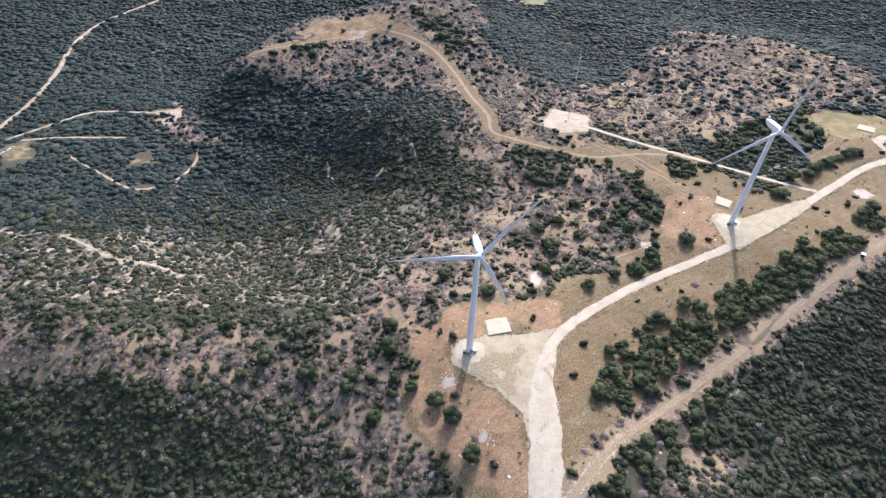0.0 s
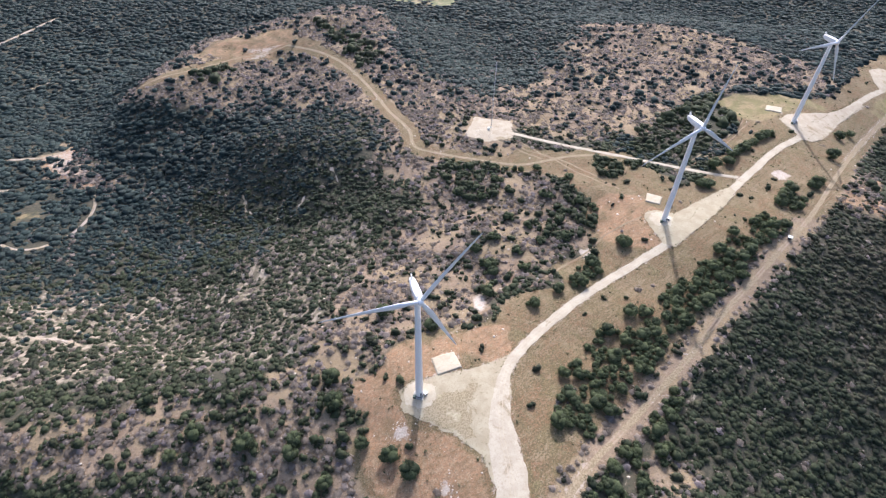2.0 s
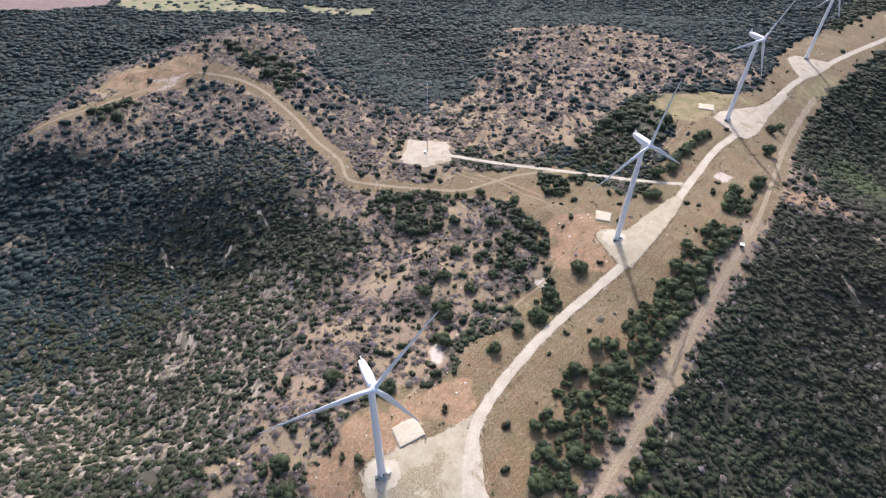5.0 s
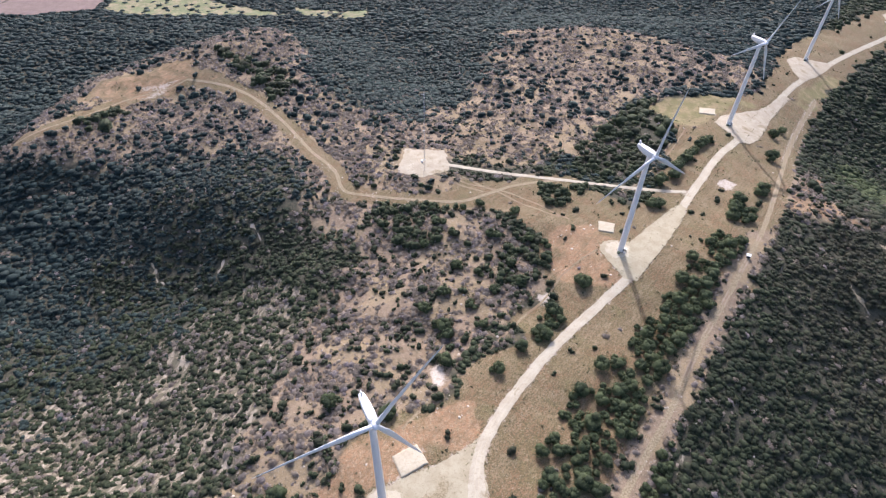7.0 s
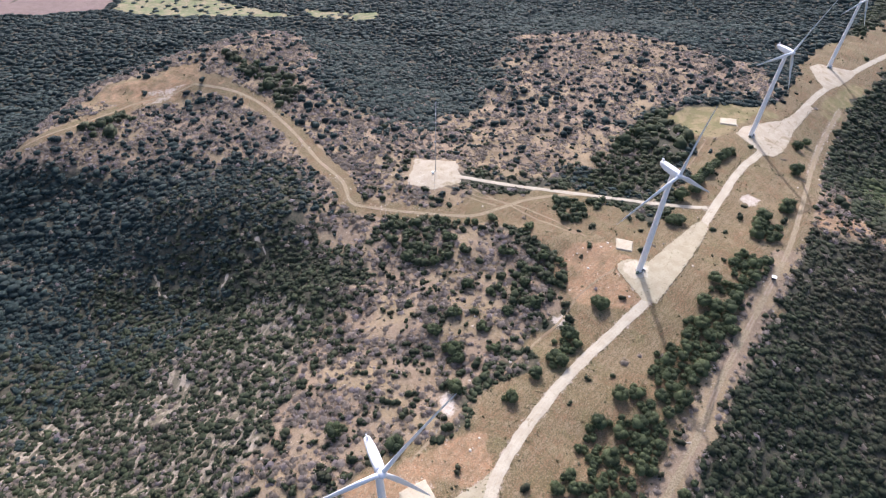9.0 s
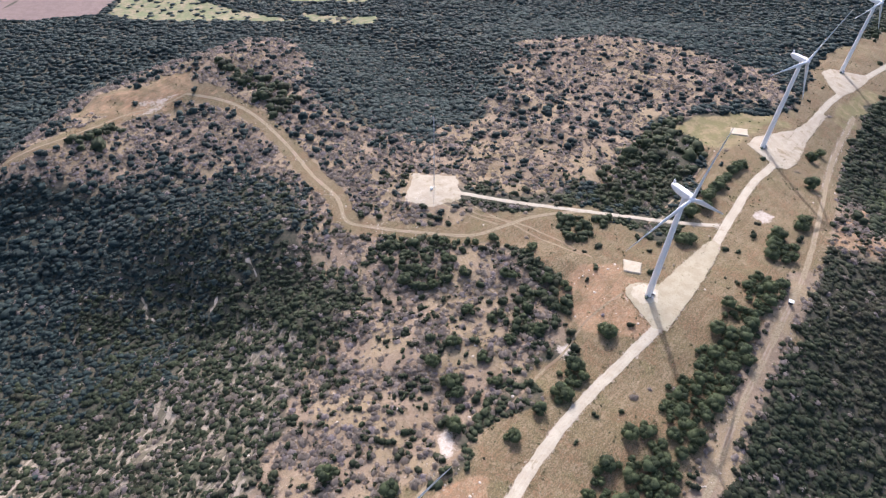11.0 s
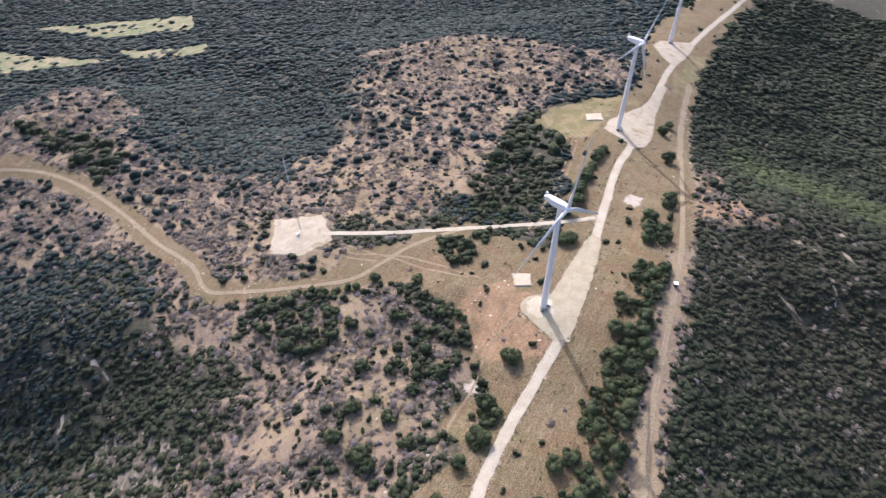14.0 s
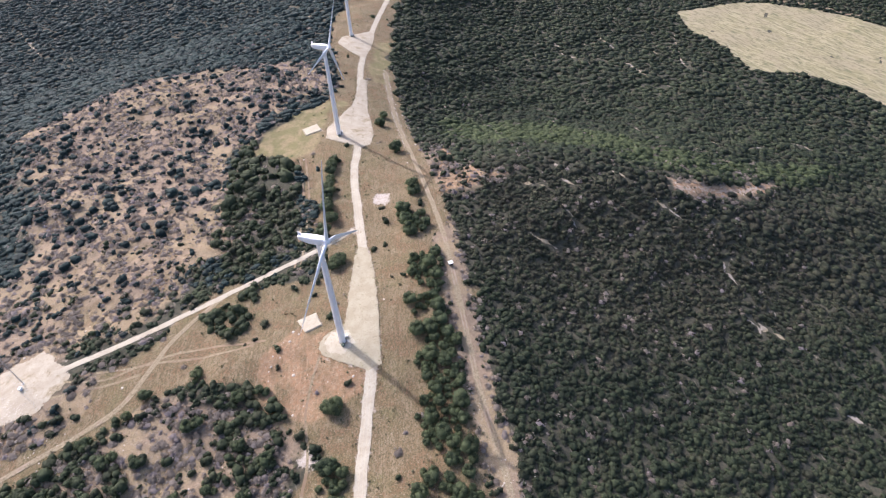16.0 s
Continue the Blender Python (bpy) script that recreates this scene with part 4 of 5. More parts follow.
def scatter_mesh(name, items, shapes, material):
    """One mesh of many plants: items of x, y, z, radius, height share, tone and dryness."""
    pts, tri, tone, dry, count = [], [], [], [], 0
    rnd = np.random.RandomState(len(items))
    kinds = rnd.randint(len(shapes), size=len(items))
    turns = rnd.uniform(0, 6.283, len(items))
    items = np.asarray(items, float)
    for k, (p, f) in enumerate(shapes):
        sel = np.where(kinds == k)[0]
        if not len(sel):
            continue
        c, s = np.cos(turns[sel])[:, None], np.sin(turns[sel])[:, None]
        r = items[sel, 3][:, None]
        x = items[sel, 0][:, None] + r * (c * p[:, 0] - s * p[:, 1])
        y = items[sel, 1][:, None] + r * (s * p[:, 0] + c * p[:, 1])
        z = items[sel, 2][:, None] + r * items[sel, 4][:, None] * p[:, 2]
        pts.append(np.stack([x, y, z], -1).reshape(-1, 3))
        tri.append((f[None] + (count + np.arange(len(sel)) * len(p))[:, None, None]).reshape(-1, 3))
        tone.append(np.repeat(items[sel, 5], len(p)))
        dry.append(np.repeat(items[sel, 6] if items.shape[1] > 6 else np.clip(4 * items[sel, 5] - 3, 0, 0.9), len(p)))
        count += len(sel) * len(p)
    pts, tri, tone = np.concatenate(pts), np.concatenate(tri), np.concatenate(tone)
    me = bpy.data.meshes.new(name)
    me.vertices.add(len(pts))
    me.vertices.foreach_set("co", pts.astype(np.float32).ravel())
    me.loops.add(tri.size), me.polygons.add(len(tri))
    me.loops.foreach_set("vertex_index", tri.astype(np.int32).ravel())
    me.polygons.foreach_set("loop_start", np.arange(0, tri.size, 3, dtype=np.int32))
    me.update(calc_edges=True)
    me.attributes.new("tone", "FLOAT", "POINT").data.foreach_set("value", tone.astype(np.float32))
    me.attributes.new("dry", "FLOAT", "POINT").data.foreach_set("value", np.concatenate(dry).astype(np.float32))
    me.materials.append(material)
    return new(name, me)


def spots(step, seed, box_):
    """A jittered lattice of places."""
    rnd = np.random.RandomState(seed)
    x, y = np.meshgrid(np.arange(box_[0], box_[1], step), np.arange(box_[2], box_[3], step))
    x, y = x.ravel() + rnd.uniform(-0.55, 0.55, x.size) * step, y.ravel() + rnd.uniform(-0.55, 0.55, x.size) * step
    keep = inside(SEEN, x, y)
    return x[keep], y[keep], rnd


def keep_off(x, y):
    """True where no road, pad, field or bare patch lies."""
    ok = road_gap(x, y) > 2.2
    for s in [SPUR_SCAR] + BARE + CLEARINGS + MEADOW + [f[1] for f in FIELDS[:2]]:
        ok &= ~inside(s, x, y)
    for line in GULLIES:
        ok &= away(line, x, y) > 2.6
    for tx, ty, *_ in TURBINES:
        ok &= np.hypot(x - tx, y - ty) > 12
    return ok


HILL_WOODS = [[(-248, 462), (-230, 484), (-206, 484), (-204, 466), (-227, 439), (-243, 446)], [(-120, 575), (-105, 562), (-86, 535), (-55, 509), (-27, 462), (-50, 429), (-75, 484), (-95, 520)]]
# Sunlit band of the valley wood; the light is put into its leaf colours.
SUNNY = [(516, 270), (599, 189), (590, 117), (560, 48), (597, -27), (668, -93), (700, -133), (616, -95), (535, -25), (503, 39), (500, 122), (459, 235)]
# Brown trees of the east hill, cloud shade put into tone and dryness.
BROWN_CLOUDED_WOOD = [(300, 120), (380, 160), (430, 150), (490, 50), (590, -60), (680, -165), (470, -168), (363, -66), (288, 0)]
THING_CLUMPS = [CLUMPS[k] for k in (0, 1, 6, 7, 8, 9, 10)]
WOOD_CLUMPS = [CLUMPS[k] for k in (2, 3, 4, 5)] + HILL_WOODS
SLOPE_WOOD = [(-295, -31), (-237, -21), (-186, -24), (-151, -16), (-107, -32), (-69, -51), (-52, -81), (-42, -125), (-360, -125)]
# West valley slope turned from the sun; its shade is put into leaf tone.
SHADED_SLOPE = [(-256, 388), (-191, 389), (-114, 366), (-14, 275), (-9, 229), (-43, 196), (-106, 192), (-221, 255)]
EYE = (30, -70)
for _lo, _hi, _step, _lobes, _tris, _size, _seed, _around, _rings in ((0, 440, 4.0, 2, 36, 0.16, 1, 6, 2), (440, 760, 5.2, 1, 11, 0.2, 2, 6, 2), (760, 1700, 6.6, 1, 5, 0.22, 3, 5, 2)):
    _x, _y, _rnd = spots(_step, _seed, (-900, 1400, -330, 1350))
    _d = np.hypot(_x - EYE[0], _y - EYE[1])
    _sel = (_d >= _lo) & (_d < _hi)
    _x, _y = _x[_sel], _y[_sel]
    _g, _b, _s, _r, _p, _m = covers(_x, _y)
    _b = _b + _rnd.uniform(-0.42, 0.42, len(_x)) * (_b > 0.02) * (_b < 0.98)
    _clump, _own = np.zeros(len(_x), bool), np.zeros(len(_x), bool)
    for _c in WOOD_CLUMPS:
        _clump |= inside(_c, _x, _y)
    for _c in THING_CLUMPS:
        _own |= inside(_c, _x, _y)
    _chance = np.where(_g > 0.6, 0.02, np.where((_b > 0.5) & (_g > 0.3), 0.17, np.where(_b > 0.5, np.where(_y < 25, 0.28, 0.24), np.where(_s > 0.5, 0.82, 0.98))))
    _thin = 0.5 + 0.5 * ripple(_x, _y, 45, 7)
    _chance = _chance * np.clip(np.where(np.maximum(_g, _b) > 0.4, 0.4 + 1.2 * _thin, 0.82 + 0.45 * _thin), 0.1, 1.8)
    _slope = inside(SLOPE_WOOD, _x, _y + 4)
    for _f in FIELDS[2:]:
        _chance = np.where(inside(_f[1], _x, _y), 0.10, _chance)
    _chance = np.where(_clump, 0.45, np.where(_own, 0.0, np.where(_slope, 0.9, _chance)))
    _sel = (_rnd.uniform(size=len(_x)) < _chance) & keep_off(_x, _y)
    _stony = (_s > 0.5)[_sel]
    _x, _y, _open, _clump = _x[_sel], _y[_sel], ((np.maximum(_g, _b) > 0.5) & ~_slope)[_sel], _clump[_sel]
    _rad = _step * (0.60 + 0.56 * _rnd.uniform(size=len(_x)) ** 1.5) * np.where(_seed > 1, 1.12, 1.0) * np.where(_clump, 1.2, np.where(_open, _rnd.uniform(0.4, 0.95, len(_x)) * np.where(_y < 25, 1.15, 1.0), np.where(_stony, _rnd.uniform(0.75, 1.05, len(_x)), 1.0)))
    # Tone is raised in SUNNY for sunlight; the south-west wood is lighter too.
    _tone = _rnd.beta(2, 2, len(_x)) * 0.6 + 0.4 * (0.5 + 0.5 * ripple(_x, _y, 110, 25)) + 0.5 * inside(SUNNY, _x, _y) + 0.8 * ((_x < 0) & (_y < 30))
    # Far trees west of the ridge, which take the haze-tinted leaves.
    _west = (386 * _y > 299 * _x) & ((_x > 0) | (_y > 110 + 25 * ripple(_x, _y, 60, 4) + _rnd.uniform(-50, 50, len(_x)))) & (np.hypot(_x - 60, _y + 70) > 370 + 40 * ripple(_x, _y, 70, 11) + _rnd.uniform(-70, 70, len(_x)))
    # Darker tone paints the shade of the west valley slope; clumps are lighter.
    _tone = _tone - 0.35 * inside(SHADED_SLOPE, _x, _y) + 0.4 * _clump
    # Random dry leaves, plus the brown that paints cloud shade on the east hill.
    _dry_shade = np.clip(1.6 * _rnd.uniform(size=len(_x)) - 0.95, 0, 0.6) + zone([BROWN_CLOUDED_WOOD], _x, _y, 25) * _rnd.uniform(0.2, 0.8, len(_x)) - 0.6 * inside(SUNNY, _x, _y)
    # East wood outside the sunlit band: shade put into a darker tone.
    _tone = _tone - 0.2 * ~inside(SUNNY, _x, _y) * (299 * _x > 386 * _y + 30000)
    _tone = _tone - 0.2 * zone([BROWN_CLOUDED_WOOD], _x, _y, 25)
    _items = np.stack([_x, _y, land_z(_x, _y) - 0.25 * _rad, _rad, np.where(_open | _clump, _rnd.uniform(0.7, 1.0, len(_x)), _rnd.uniform(0.32, 0.62, len(_x))), np.clip(_tone, 0, 0.97), np.clip(_dry_shade, 0, 0.9)], -1)
    _shapes = [blob(_seed * 50 + k, _lobes + (k % 2 if _seed == 2 else 0), _tris, _size, _around, _rings) for k in range(10)]
    _west &= ~_clump
    _sunlit = inside(SUNNY, _x + _rnd.normal(size=len(_x)) * 9, _y + _rnd.normal(size=len(_x)) * 9) & ~_west
    for _pick, _leaves, _txt in ((~_west & ~_sunlit, M_OAK, "dense olive green oak wood on the near slopes"), (_sunlit, M_SUNLIT, "oak wood in the valley, sunlight in its brighter green")):
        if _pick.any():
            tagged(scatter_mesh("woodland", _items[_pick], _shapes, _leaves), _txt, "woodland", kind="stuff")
    tagged(scatter_mesh("woodland", _items[_west], _shapes, M_HAZEWOOD), "dense wood on the hillsides, distance haze in its blue-green", "woodland", kind="stuff")


_x, _y = np.meshgrid(np.arange(-420, 440, 6.4), np.arange(-420, -60, 6.4))
_rnd = np.random.RandomState(31)
_x, _y = _x.ravel() + _rnd.uniform(-3, 3, _x.size), _y.ravel() + _rnd.uniform(-3, 3, _x.size)
_sel = ~inside(SEEN, _x, _y) & (covers(_x, _y)[0] < 0.5) & keep_off(_x, _y)
_x, _y = _x[_sel], _y[_sel]
_rad = _rnd.uniform(3.2, 5.2, len(_x))
_items = np.stack([_x, _y, land_z(_x, _y) - 0.25 * _rad, _rad, _rnd.uniform(0.8, 1.2, len(_x)), _rnd.uniform(0.1, 0.9, len(_x))], -1)
tagged(scatter_mesh("woodland", _items, [blob(260 + k, 1, 0, 0.2, 5, 2) for k in range(6)], M_OAK), "dense dark green wood on the slope behind the ridge", "woodland", kind="stuff")


# Junipers on the ridge: each one a trunk with limbs and a crown of leaf sprays.
def juniper(seed):
    """A juniper of about one metre crown radius, to be scaled where it stands."""
    rnd = random.Random(seed)
    root = new("juniper_tree")
    limbs, tips = [], []
    for k in range(4):
        a = 2 * math.pi * (k + rnd.uniform(-0.3, 0.3)) / 4
        lean = rnd.uniform(0.25, 0.55)
        tip = (lean * math.cos(a), lean * math.sin(a), rnd.uniform(0.6, 0.95))
        limbs.append(rod((0.03 * math.cos(a), 0.03 * math.sin(a), 0.15), tip, 0.05, 0.02, 5))
        tips.append(tip)
    part("trunk", joined(lathe([(-0.2, 0.11), (0.0, 0.085), (0.2, 0.07), (0.5, 0.03)], 7), *limbs), M_BARK, root)
    p, f = blob(seed * 7 + 900, 6, 440, 0.075, 7, 2)
    low = np.array([[0.0, 0.0, 0.10]])
    bm = bmesh.new()
    vs = [bm.verts.new(v) for v in (p * (0.95, 0.95, 1.0) + low)]
    for t in f:
        bm.faces.new([vs[i] for i in t]).smooth = True
    part("crown", bm, M_JUNIPER, root)
    return tagged(root, "dark green bushy juniper tree in dry grass", "tree", "junipers on the ridge")


_kinds = [juniper(k) for k in range(7)]
_used = [False] * len(_kinds)
_stand = []
_rnd = random.Random(77)
for _px, _py in LONE + LONE_SOUTH + LONE_NORTH:
    _stand.append((_px, _py, _rnd.uniform(4.8, 6.8) if (_px, _py) in LONE_SOUTH + LONE_NORTH else _rnd.uniform(3.4, 5.0)))
    for _ in range(_rnd.choice((0, 0, 1, 2))):
        _a = _rnd.uniform(0, 6.28)
        _stand.append((_px + 4 * math.cos(_a), _py + 4 * math.sin(_a), _rnd.uniform(1.5, 2.8)))
for _c in THING_CLUMPS:
    _bx, _by = [p[0] for p in _c], [p[1] for p in _c]
    _tries = int((max(_bx) - min(_bx)) * (max(_by) - min(_by)) / 4)
    for _ in range(_tries):
        _px, _py, _pr = _rnd.uniform(min(_bx), max(_bx)), _rnd.uniform(min(_by), max(_by)), 2.3 + 4.0 * _rnd.random() ** 1.4
        if not inside(_c, np.array([_px]), np.array([_py]))[0] or ripple(np.array(_px), np.array(_py), 20, 9) < -0.45:
            continue
        if all(math.hypot(_px - q[0], _py - q[1]) > 0.62 * (_pr + q[2]) for q in _stand):
            _stand.append((_px, _py, _pr))
_ok = keep_off(np.array([q[0] for q in _stand]), np.array([q[1] for q in _stand]))
_stand = [q for q, k in zip(_stand, _ok) if k][:400]
for _px, _py, _pr in _stand:
    _k = _rnd.randrange(len(_kinds))
    _t = copy_thing(_kinds[_k], pose(0, 0, 0)) if _used[_k] else _kinds[_k]
    _used[_k] = True
    _where = "on open dry grass" if (_px, _py) in LONE + LONE_SOUTH + LONE_NORTH else "in a dense strip"
    tagged(_t, ("large rounded dark green juniper " if _pr > 4.2 else "small bushy dark green juniper ") + _where)
    _t.matrix_basis = pose(_px, _py, float(land_z(np.array(_px), np.array(_py))), 0, 0, _rnd.uniform(0, 360)) @ Matrix.Diagonal((_pr, _pr, _pr * _rnd.uniform(0.75, 1.0), 1))

# Grey leafless brush on the slopes.
_x, _y, _rnd = spots(2.9, 11, (-360, 620, -110, 660))
_g, _b, _s, _r, _p, _m = covers(_x, _y)
_b = _b + _rnd.uniform(-0.42, 0.42, len(_x)) * (_b > 0.02) * (_b < 0.98)
_chance = np.where(_g > 0.6, 0.006, np.where((_b > 0.5) & (_g > 0.3), 0.5, np.where(_b > 0.5, np.where((_x < 30) & (_y > 290), 0.92, np.where((_x > 100) & (_y > 250), 0.58, 0.74)), np.where(_s > 0.5, 0.3, 0.07)))) * np.clip(0.85 + 0.6 * ripple(_x, _y, 28, 15), 0.3, 1.3)
_sel = (_rnd.uniform(size=len(_x)) < _chance) & keep_off(_x, _y)
_x, _y = _x[_sel], _y[_sel]
_rad = 0.8 + 2.3 * _rnd.uniform(size=len(_x)) ** 1.3
_items = np.stack([_x, _y, land_z(_x, _y) - 0.15, _rad, _rnd.uniform(0.45, 0.8, len(_x)), _rnd.uniform(0, 1, len(_x))], -1)
tagged(scatter_mesh("grey_brush", _items, [blob(300 + k, 1, 15, 0.27, 5, 1) for k in range(10)], M_GREY), "grey lilac leafless brush on dry slopes", "brush", kind="stuff")

# Low dark bushes and tufts in the open.
_x, _y, _rnd = spots(2.6, 12, (-330, 700, -110, 640))
_g, _b, _s, _r, _p, _m = covers(_x, _y)
_chance = np.where(_g > 0.6, 0.22, np.where(_b > 0.5, 0.55, np.where(_s > 0.5, 0.45, 0.0))) * np.clip(0.6 + 0.8 * ripple(_x, _y, 35, 22), 0.1, 1.4)
_sel = (_rnd.uniform(size=len(_x)) < _chance) & (road_gap(_x, _y) > 0.8)
_x, _y = _x[_sel], _y[_sel]
_rad = 0.25 + 1.1 * _rnd.uniform(size=len(_x)) ** 3.4
_items = np.stack([_x, _y, land_z(_x, _y) - 0.1, _rad, _rnd.uniform(0.7, 1.0, len(_x)), _rnd.uniform(0, 1, len(_x))], -1)
tagged(scatter_mesh("low_bushes", _items, [blob(400 + k, 0, 9, 0.5) for k in range(5)], M_LOW), "low dark bushes and tufts in dry grass", "bushes", kind="stuff")

# Purple-grey brush in a ring beside the mast pad, and along the strip of junipers.
_ring = [(20, 299), (27, 304), (32, 297), (16, 290), (14, 284), (15, 278), (21, 271), (28, 270), (23, 302), (18, 274), (67, 110), (100, 184), (78, -14), (82, -8), (80, -20), (88, 0), (150, 55), (178, 75)]
_rnd = np.random.RandomState(8)
_items = []
for _px, _py in _ring:
    for _ in range(5):
        _qx, _qy = _px + _rnd.normal() * 1.4, _py + _rnd.normal() * 1.4
        _items.append((_qx, _qy, float(land_z(np.array(_qx), np.array(_qy))) - 0.1, _rnd.uniform(0.8, 1.7), _rnd.uniform(0.8, 1.1), _rnd.uniform(0.8, 1.0)))
tagged(scatter_mesh("lilac_brush", _items, [blob(500 + k, 1, 30, 0.18) for k in range(4)], M_GREY), "lilac grey bare brush in rings and tufts", "brush", kind="stuff")


# Weeds along the road and pad edges.
_rnd = np.random.RandomState(41)
_items = []
for _px, _py in MAIN_ROAD:
    if _px > 520:
        break
    if _py < -120:
        continue
    for _ in range(9):
        _a, _off = _rnd.uniform(0, 6.283), _rnd.uniform(3.6, 8.5)
        _items.append((_px + _off * math.cos(_a), _py + _off * math.sin(_a)))
for _pad in (PADS[1], PADS[2], PADS[3]):
    for (_ax, _ay), (_bx, _by) in zip(_pad, _pad[1:] + _pad[:1]):
        for _ in range(9):
            _f = _rnd.uniform()
            _items.append((_ax + (_bx - _ax) * _f + _rnd.normal() * 1.2, _ay + (_by - _ay) * _f + _rnd.normal() * 1.2))
_xy = np.array(_items)
_xy = _xy[(away(MAIN_ROAD[::2], _xy[:, 0], _xy[:, 1]) > 3.5) & ((_xy[:, 1] > 5) | (np.abs(_xy[:, 0] - 45) > 9.5))]
_items = np.c_[_xy, land_z(_xy[:, 0], _xy[:, 1]), _rnd.uniform(0.25, 0.8, len(_xy)), _rnd.uniform(0.6, 1.0, len(_xy)), _rnd.uniform(0, 1, len(_xy))]
tagged(scatter_mesh("roadside_weeds", _items, [blob(600 + k, 0, 12, 0.45) for k in range(5)], M_WEED), "pale green and straw weeds along the gravel edges", "weeds", kind="stuff")


# ---- loose stones ----
def stone_shapes(n, seed):
    out = []
    for k in range(n):
        rnd = np.random.RandomState(seed + k)
        v = np.array([[x, y, z] for z in (-0.4, 0.35) for x, y in ((-1, -0.7), (0.2, -1), (1, -0.2), (0.6, 0.9), (-0.7, 0.8))], float)
        v *= rnd.uniform(0.7, 1.15, v.shape)
        v[5:, :2] *= 0.75
        f = [[5, 6, 7], [5, 7, 8], [5, 8, 9]]
        for i in range(5):
            j = (i + 1) % 5
            f += [[i, j, j + 5], [i, j + 5, i + 5]]
        out.append((v, np.array(f)))
    return out


_x, _y, _rnd = spots(4.0, 21, (-340, 560, -90, 320))
_g, _b, _s, _r, _p, _m = covers(_x, _y)
_sel = (_rnd.uniform(size=len(_x)) < np.where(_s > 0.5, 0.22, np.where(_b > 0.5, 0.06, np.where(_r > 0.5, 0.12, 0.006)))) & (road_gap(_x, _y) > 0.5)
_x, _y = _x[_sel], _y[_sel]
_items = [(x, y, z, r, h, 0.5) for x, y, z, r, h in zip(_x, _y, land_z(_x, _y) + 0.05, 0.25 + 1.0 * _rnd.uniform(size=len(_x)) ** 3, _rnd.uniform(0.5, 0.9, len(_x)))]
for _cx, _cy, _sd, _n in ((-12, -19, 3.8, 110), (12, -53, 2.8, 40), (67, 278, 5.0, 120), (30, 52, 7, 50), (-3, 264, 7, 70), (-8, 300, 5, 60), (-30, 360, 6, 60), (-60, 428, 6, 50), (30, 252, 6, 50), (-85, 470, 6, 40), (62, 240, 8, 40), (140, -5, 8, 60), (170, 22, 6, 40), (75, 290, 9, 60), (200, 60, 7, 40)):
    for _ in range(_n):
        _qx, _qy = _cx + _rnd.normal() * _sd, _cy + _rnd.normal() * _sd
        _items.append((_qx, _qy, float(land_z(np.array(_qx), np.array(_qy))) + 0.22, 0.10 + 0.5 * _rnd.uniform() ** 3, _rnd.uniform(0.4, 0.8), 0.5))
tagged(scatter_mesh("limestone_rubble", _items, stone_shapes(6, 70), M_ROCK), "loose pale limestone rocks on the slopes", "rocks", kind="stuff")


# ---- measuring mast ----
def measuring_mast(x, y, height=66.0):
    root = new("measuring_mast")
    legs = [(0.35 * math.cos(a), 0.35 * math.sin(a)) for a in (0.3, 2.394, 4.489)]
    for lx, ly in legs:
        part("leg", rod((lx, ly, -0.3), (lx, ly, height), 0.075), M_STEEL, root)
    braces, z, k = [], 0.0, 0
    while z < height - 1.2:
        for i in range(3):
            a, b = legs[i], legs[(i + 1) % 3]
            if k % 2:
                a, b = b, a
            braces.append(rod((*a, z), (*b, z + 1.2), 0.03, None, 4))
        z, k = z + 1.2, k + 1
    part("bracing", joined(*braces), M_STEEL, root)
    for level, reach in ((height * 0.45, 22), (height * 0.72, 30), (height * 0.97, 36)):
        for a in (0.3, 2.394, 4.489):
            gx, gy = reach * math.cos(a), reach * math.sin(a)
            gz = float(land_z(np.array(x + gx), np.array(y + gy))) - float(land_z(np.array(x), np.array(y)))
            part("guy_wire", rod((0, 0, level), (gx, gy, gz), 0.022, None, 4), M_STEEL, root)
    for level in (height * 0.45, height * 0.72, height * 0.96):
        part("boom", joined(rod((-2.4, 0, level), (2.4, 0, level), 0.05), rod((-2.4, 0, level), (-2.4, 0, level + 0.8), 0.04), rod((2.4, 0, level), (2.4, 0, level + 0.8), 0.04)), M_STEEL, root, "instrument boom with small sensors")
    part("dish", lathe([(0, 0.75), (0.25, 0.7), (0.3, 0.2)], 16), M_BOXWHITE, root, "small white round antenna").matrix_basis = pose(-0.6, -0.5, 30, 90, 0, 20)
    part("base_block", box(1.6, 1.6, 0.9, pose(0, 0, -0.45), 0.05), M_CONCRETE, root, "concrete foot")
    root.matrix_basis = place(root, x, y, 0)
    return tagged(root, "tall thin guyed lattice mast on a gravel pad", "mast")


measuring_mast(79, 291)


def equipment_box(x, y, turn):
    root = new("equipment_box")
    part("body", box(1.8, 1.4, 1.7, pose(0, 0, 0.25), 0.06), M_BOXWHITE, root)
    part("lid", box(2.0, 1.6, 0.14, pose(0, 0, 1.93, 5), 0.03), M_BOXWHITE, root)
    part("skid", joined(box(0.2, 1.6, 0.3, pose(-0.6, 0, 0)), box(0.2, 1.6, 0.3, pose(0.6, 0, 0))), M_DARK, root, "dark steel skid")
    root.matrix_basis = place(root, x, y, turn) @ pose(0, 0, 0.2)
    return tagged(root, "small white equipment box beside the mast", "box")


equipment_box(76, 288, 25)


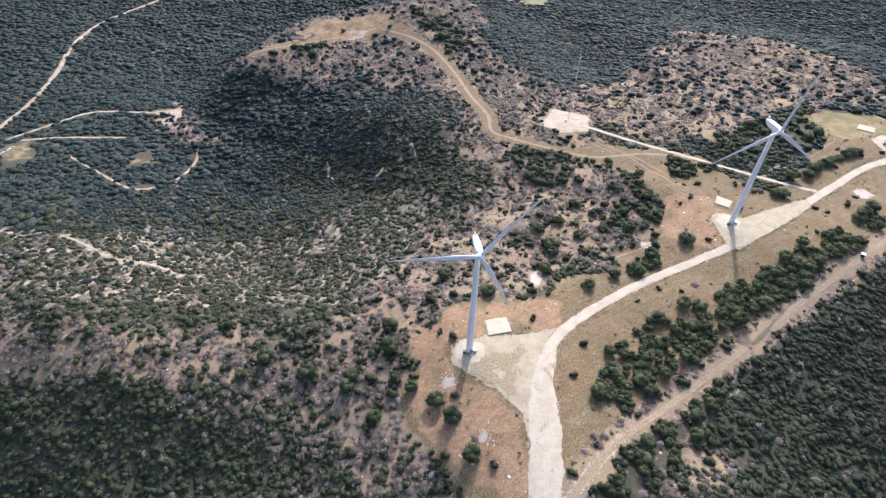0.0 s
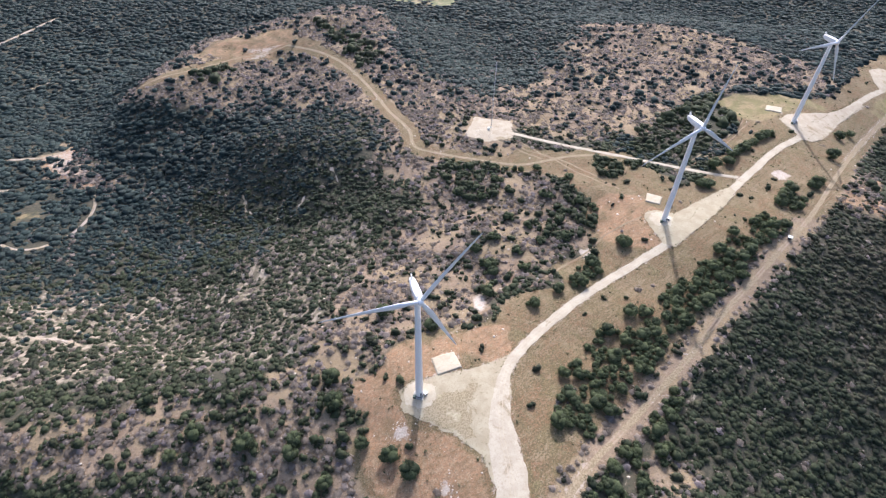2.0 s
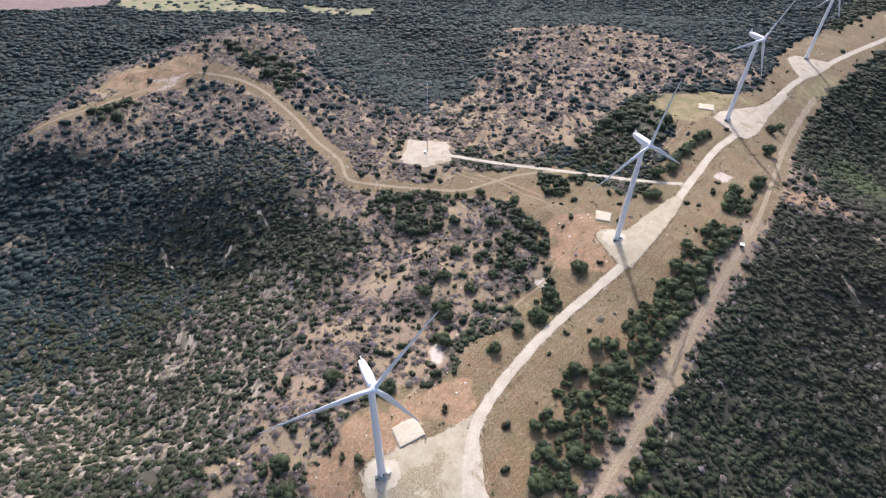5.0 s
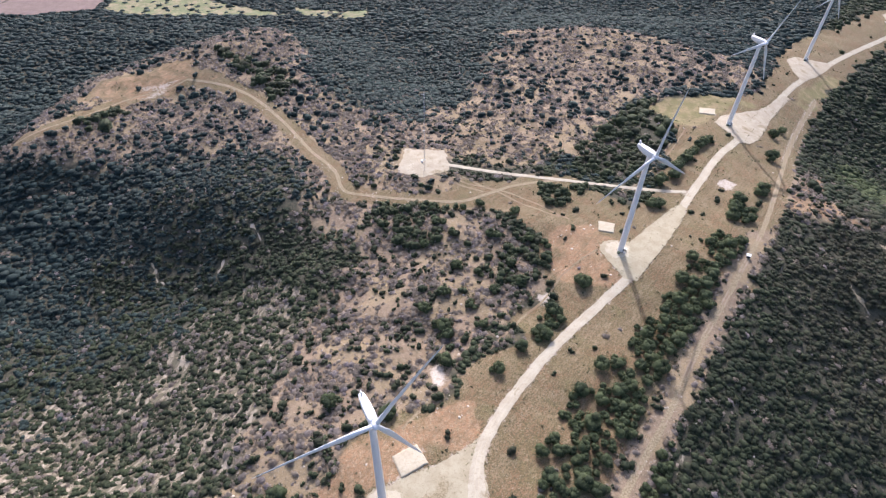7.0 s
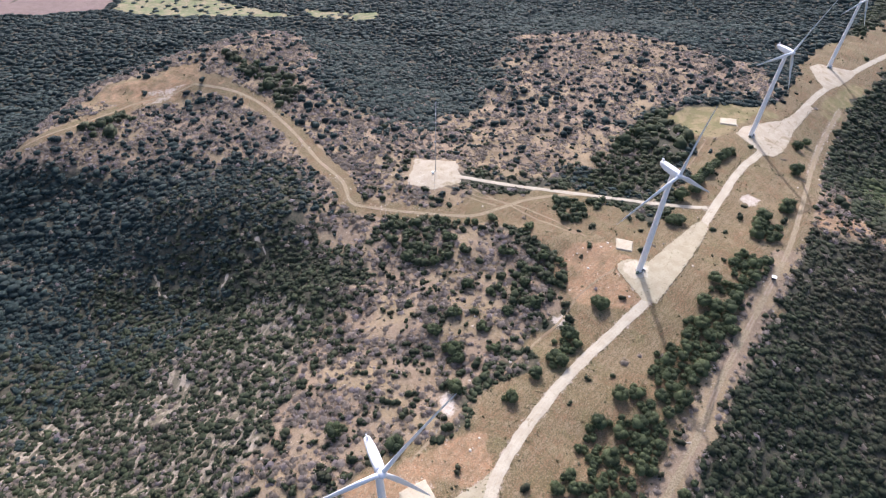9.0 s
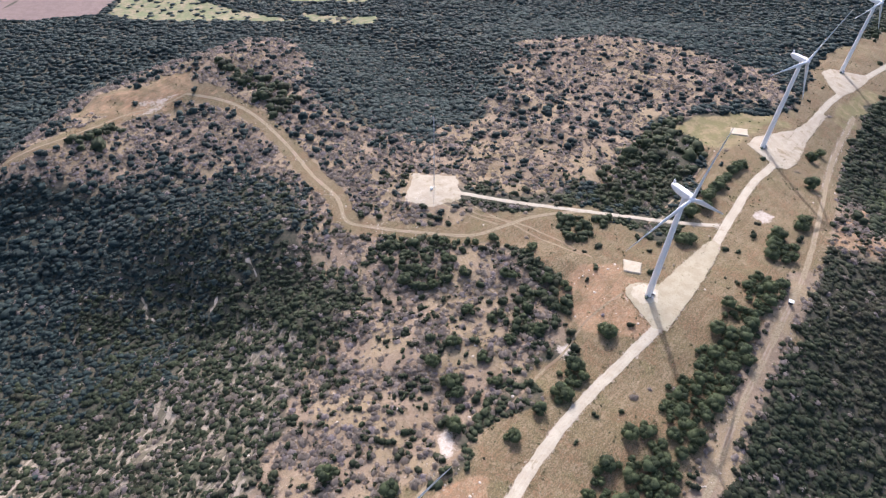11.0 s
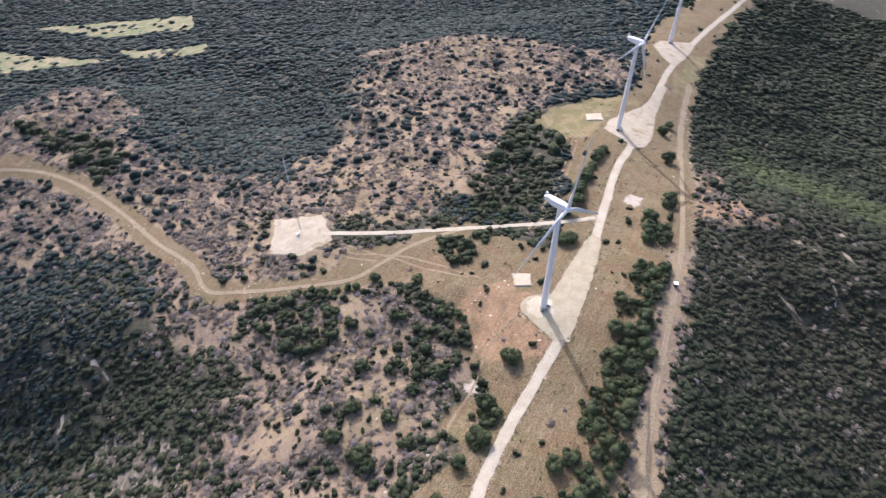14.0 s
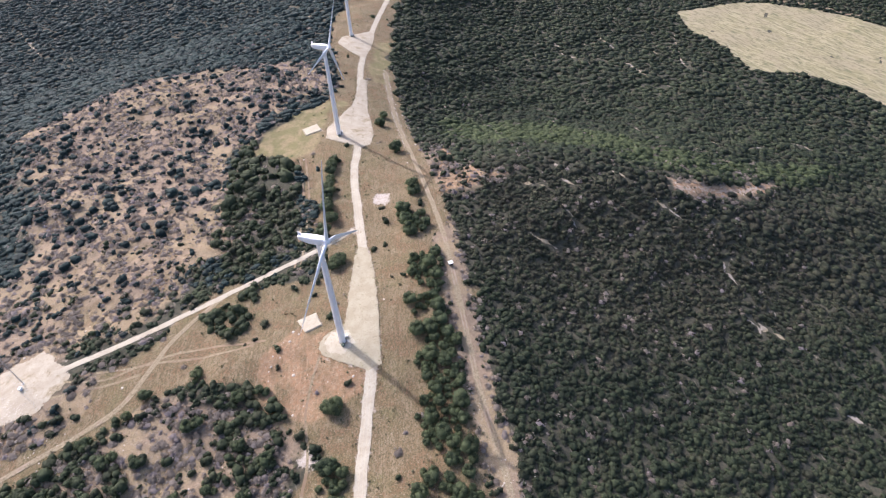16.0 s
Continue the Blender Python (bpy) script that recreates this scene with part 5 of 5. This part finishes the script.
def hunting_blind(x, y, turn):
    """A small box hut with a flat white roof on short legs."""
    root = new("hunting_blind")
    walls = part("walls", box(2.6, 2.2, 2.0, pose(0, 0, 0.7), 0.04), M_DARK, root, "dark timber walls")
    part("window", box(1.6, 0.06, 0.5, pose(0, -1.12, 1.7)), M_GLASS, walls, "narrow dark window slot")
    part("roof", box(3.2, 2.9, 0.16, pose(0, 0, 2.72, 4), 0.03), M_BOXWHITE, root, "flat white roof sheet")
    for sx in (-1.1, 1.1):
        for sy in (-0.9, 0.9):
            part("leg", rod((sx, sy, -0.3), (sx, sy, 0.75), 0.07), M_BARK, root)
    root.matrix_basis = place(root, x, y, turn)
    return tagged(root, "small dark hunting hut with a white flat roof", "hut")


hunting_blind(285, 121, -35)


def pickup_truck(x, y, turn):
    root = new("pickup_truck")
    body = bmesh.new()
    side = [(-2.7, 0.45), (2.6, 0.45), (2.7, 0.8), (2.5, 1.05), (1.3, 1.15), (0.7, 1.8), (-0.7, 1.85), (-0.95, 1.15), (-2.7, 1.1)]
    a, b = [body.verts.new((px, -0.92, pz)) for px, pz in side], [body.verts.new((px, 0.92, pz)) for px, pz in side]
    body.faces.new(a), body.faces.new(b[::-1])
    for k in range(len(side)):
        body.faces.new((a[k], b[k], b[(k + 1) % len(side)], a[(k + 1) % len(side)]))
    bmesh.ops.recalc_face_normals(body, faces=body.faces[:])
    bmesh.ops.bevel(body, geom=body.edges[:], offset=0.06, segments=1, affect="EDGES")
    shell = part("body", body, M_BOXWHITE, root)
    part("windscreen", box(0.06, 1.6, 0.75, pose(1.02, 0, 1.1, 0, -42)), M_GLASS, shell)
    part("side_window", box(1.1, 1.9, 0.42, pose(0, 0, 1.3)), M_GLASS, shell)
    for wx in (-1.7, 1.75):
        for wy in (-0.9, 0.9):
            tyre = lathe([(-0.13, 0.34), (-0.1, 0.4), (0.1, 0.4), (0.13, 0.34)], 16)
            tyre.transform(pose(wx, wy, 0.4, 90))
            part("wheel", tyre, M_DARK, root)
    root.matrix_basis = place(root, x, y, turn)
    return tagged(root, "white pickup truck parked on a grassy clearing", "truck", "parked trucks")


pickup_truck(-485, 229, 70)
pickup_truck(-484, 237, 80)
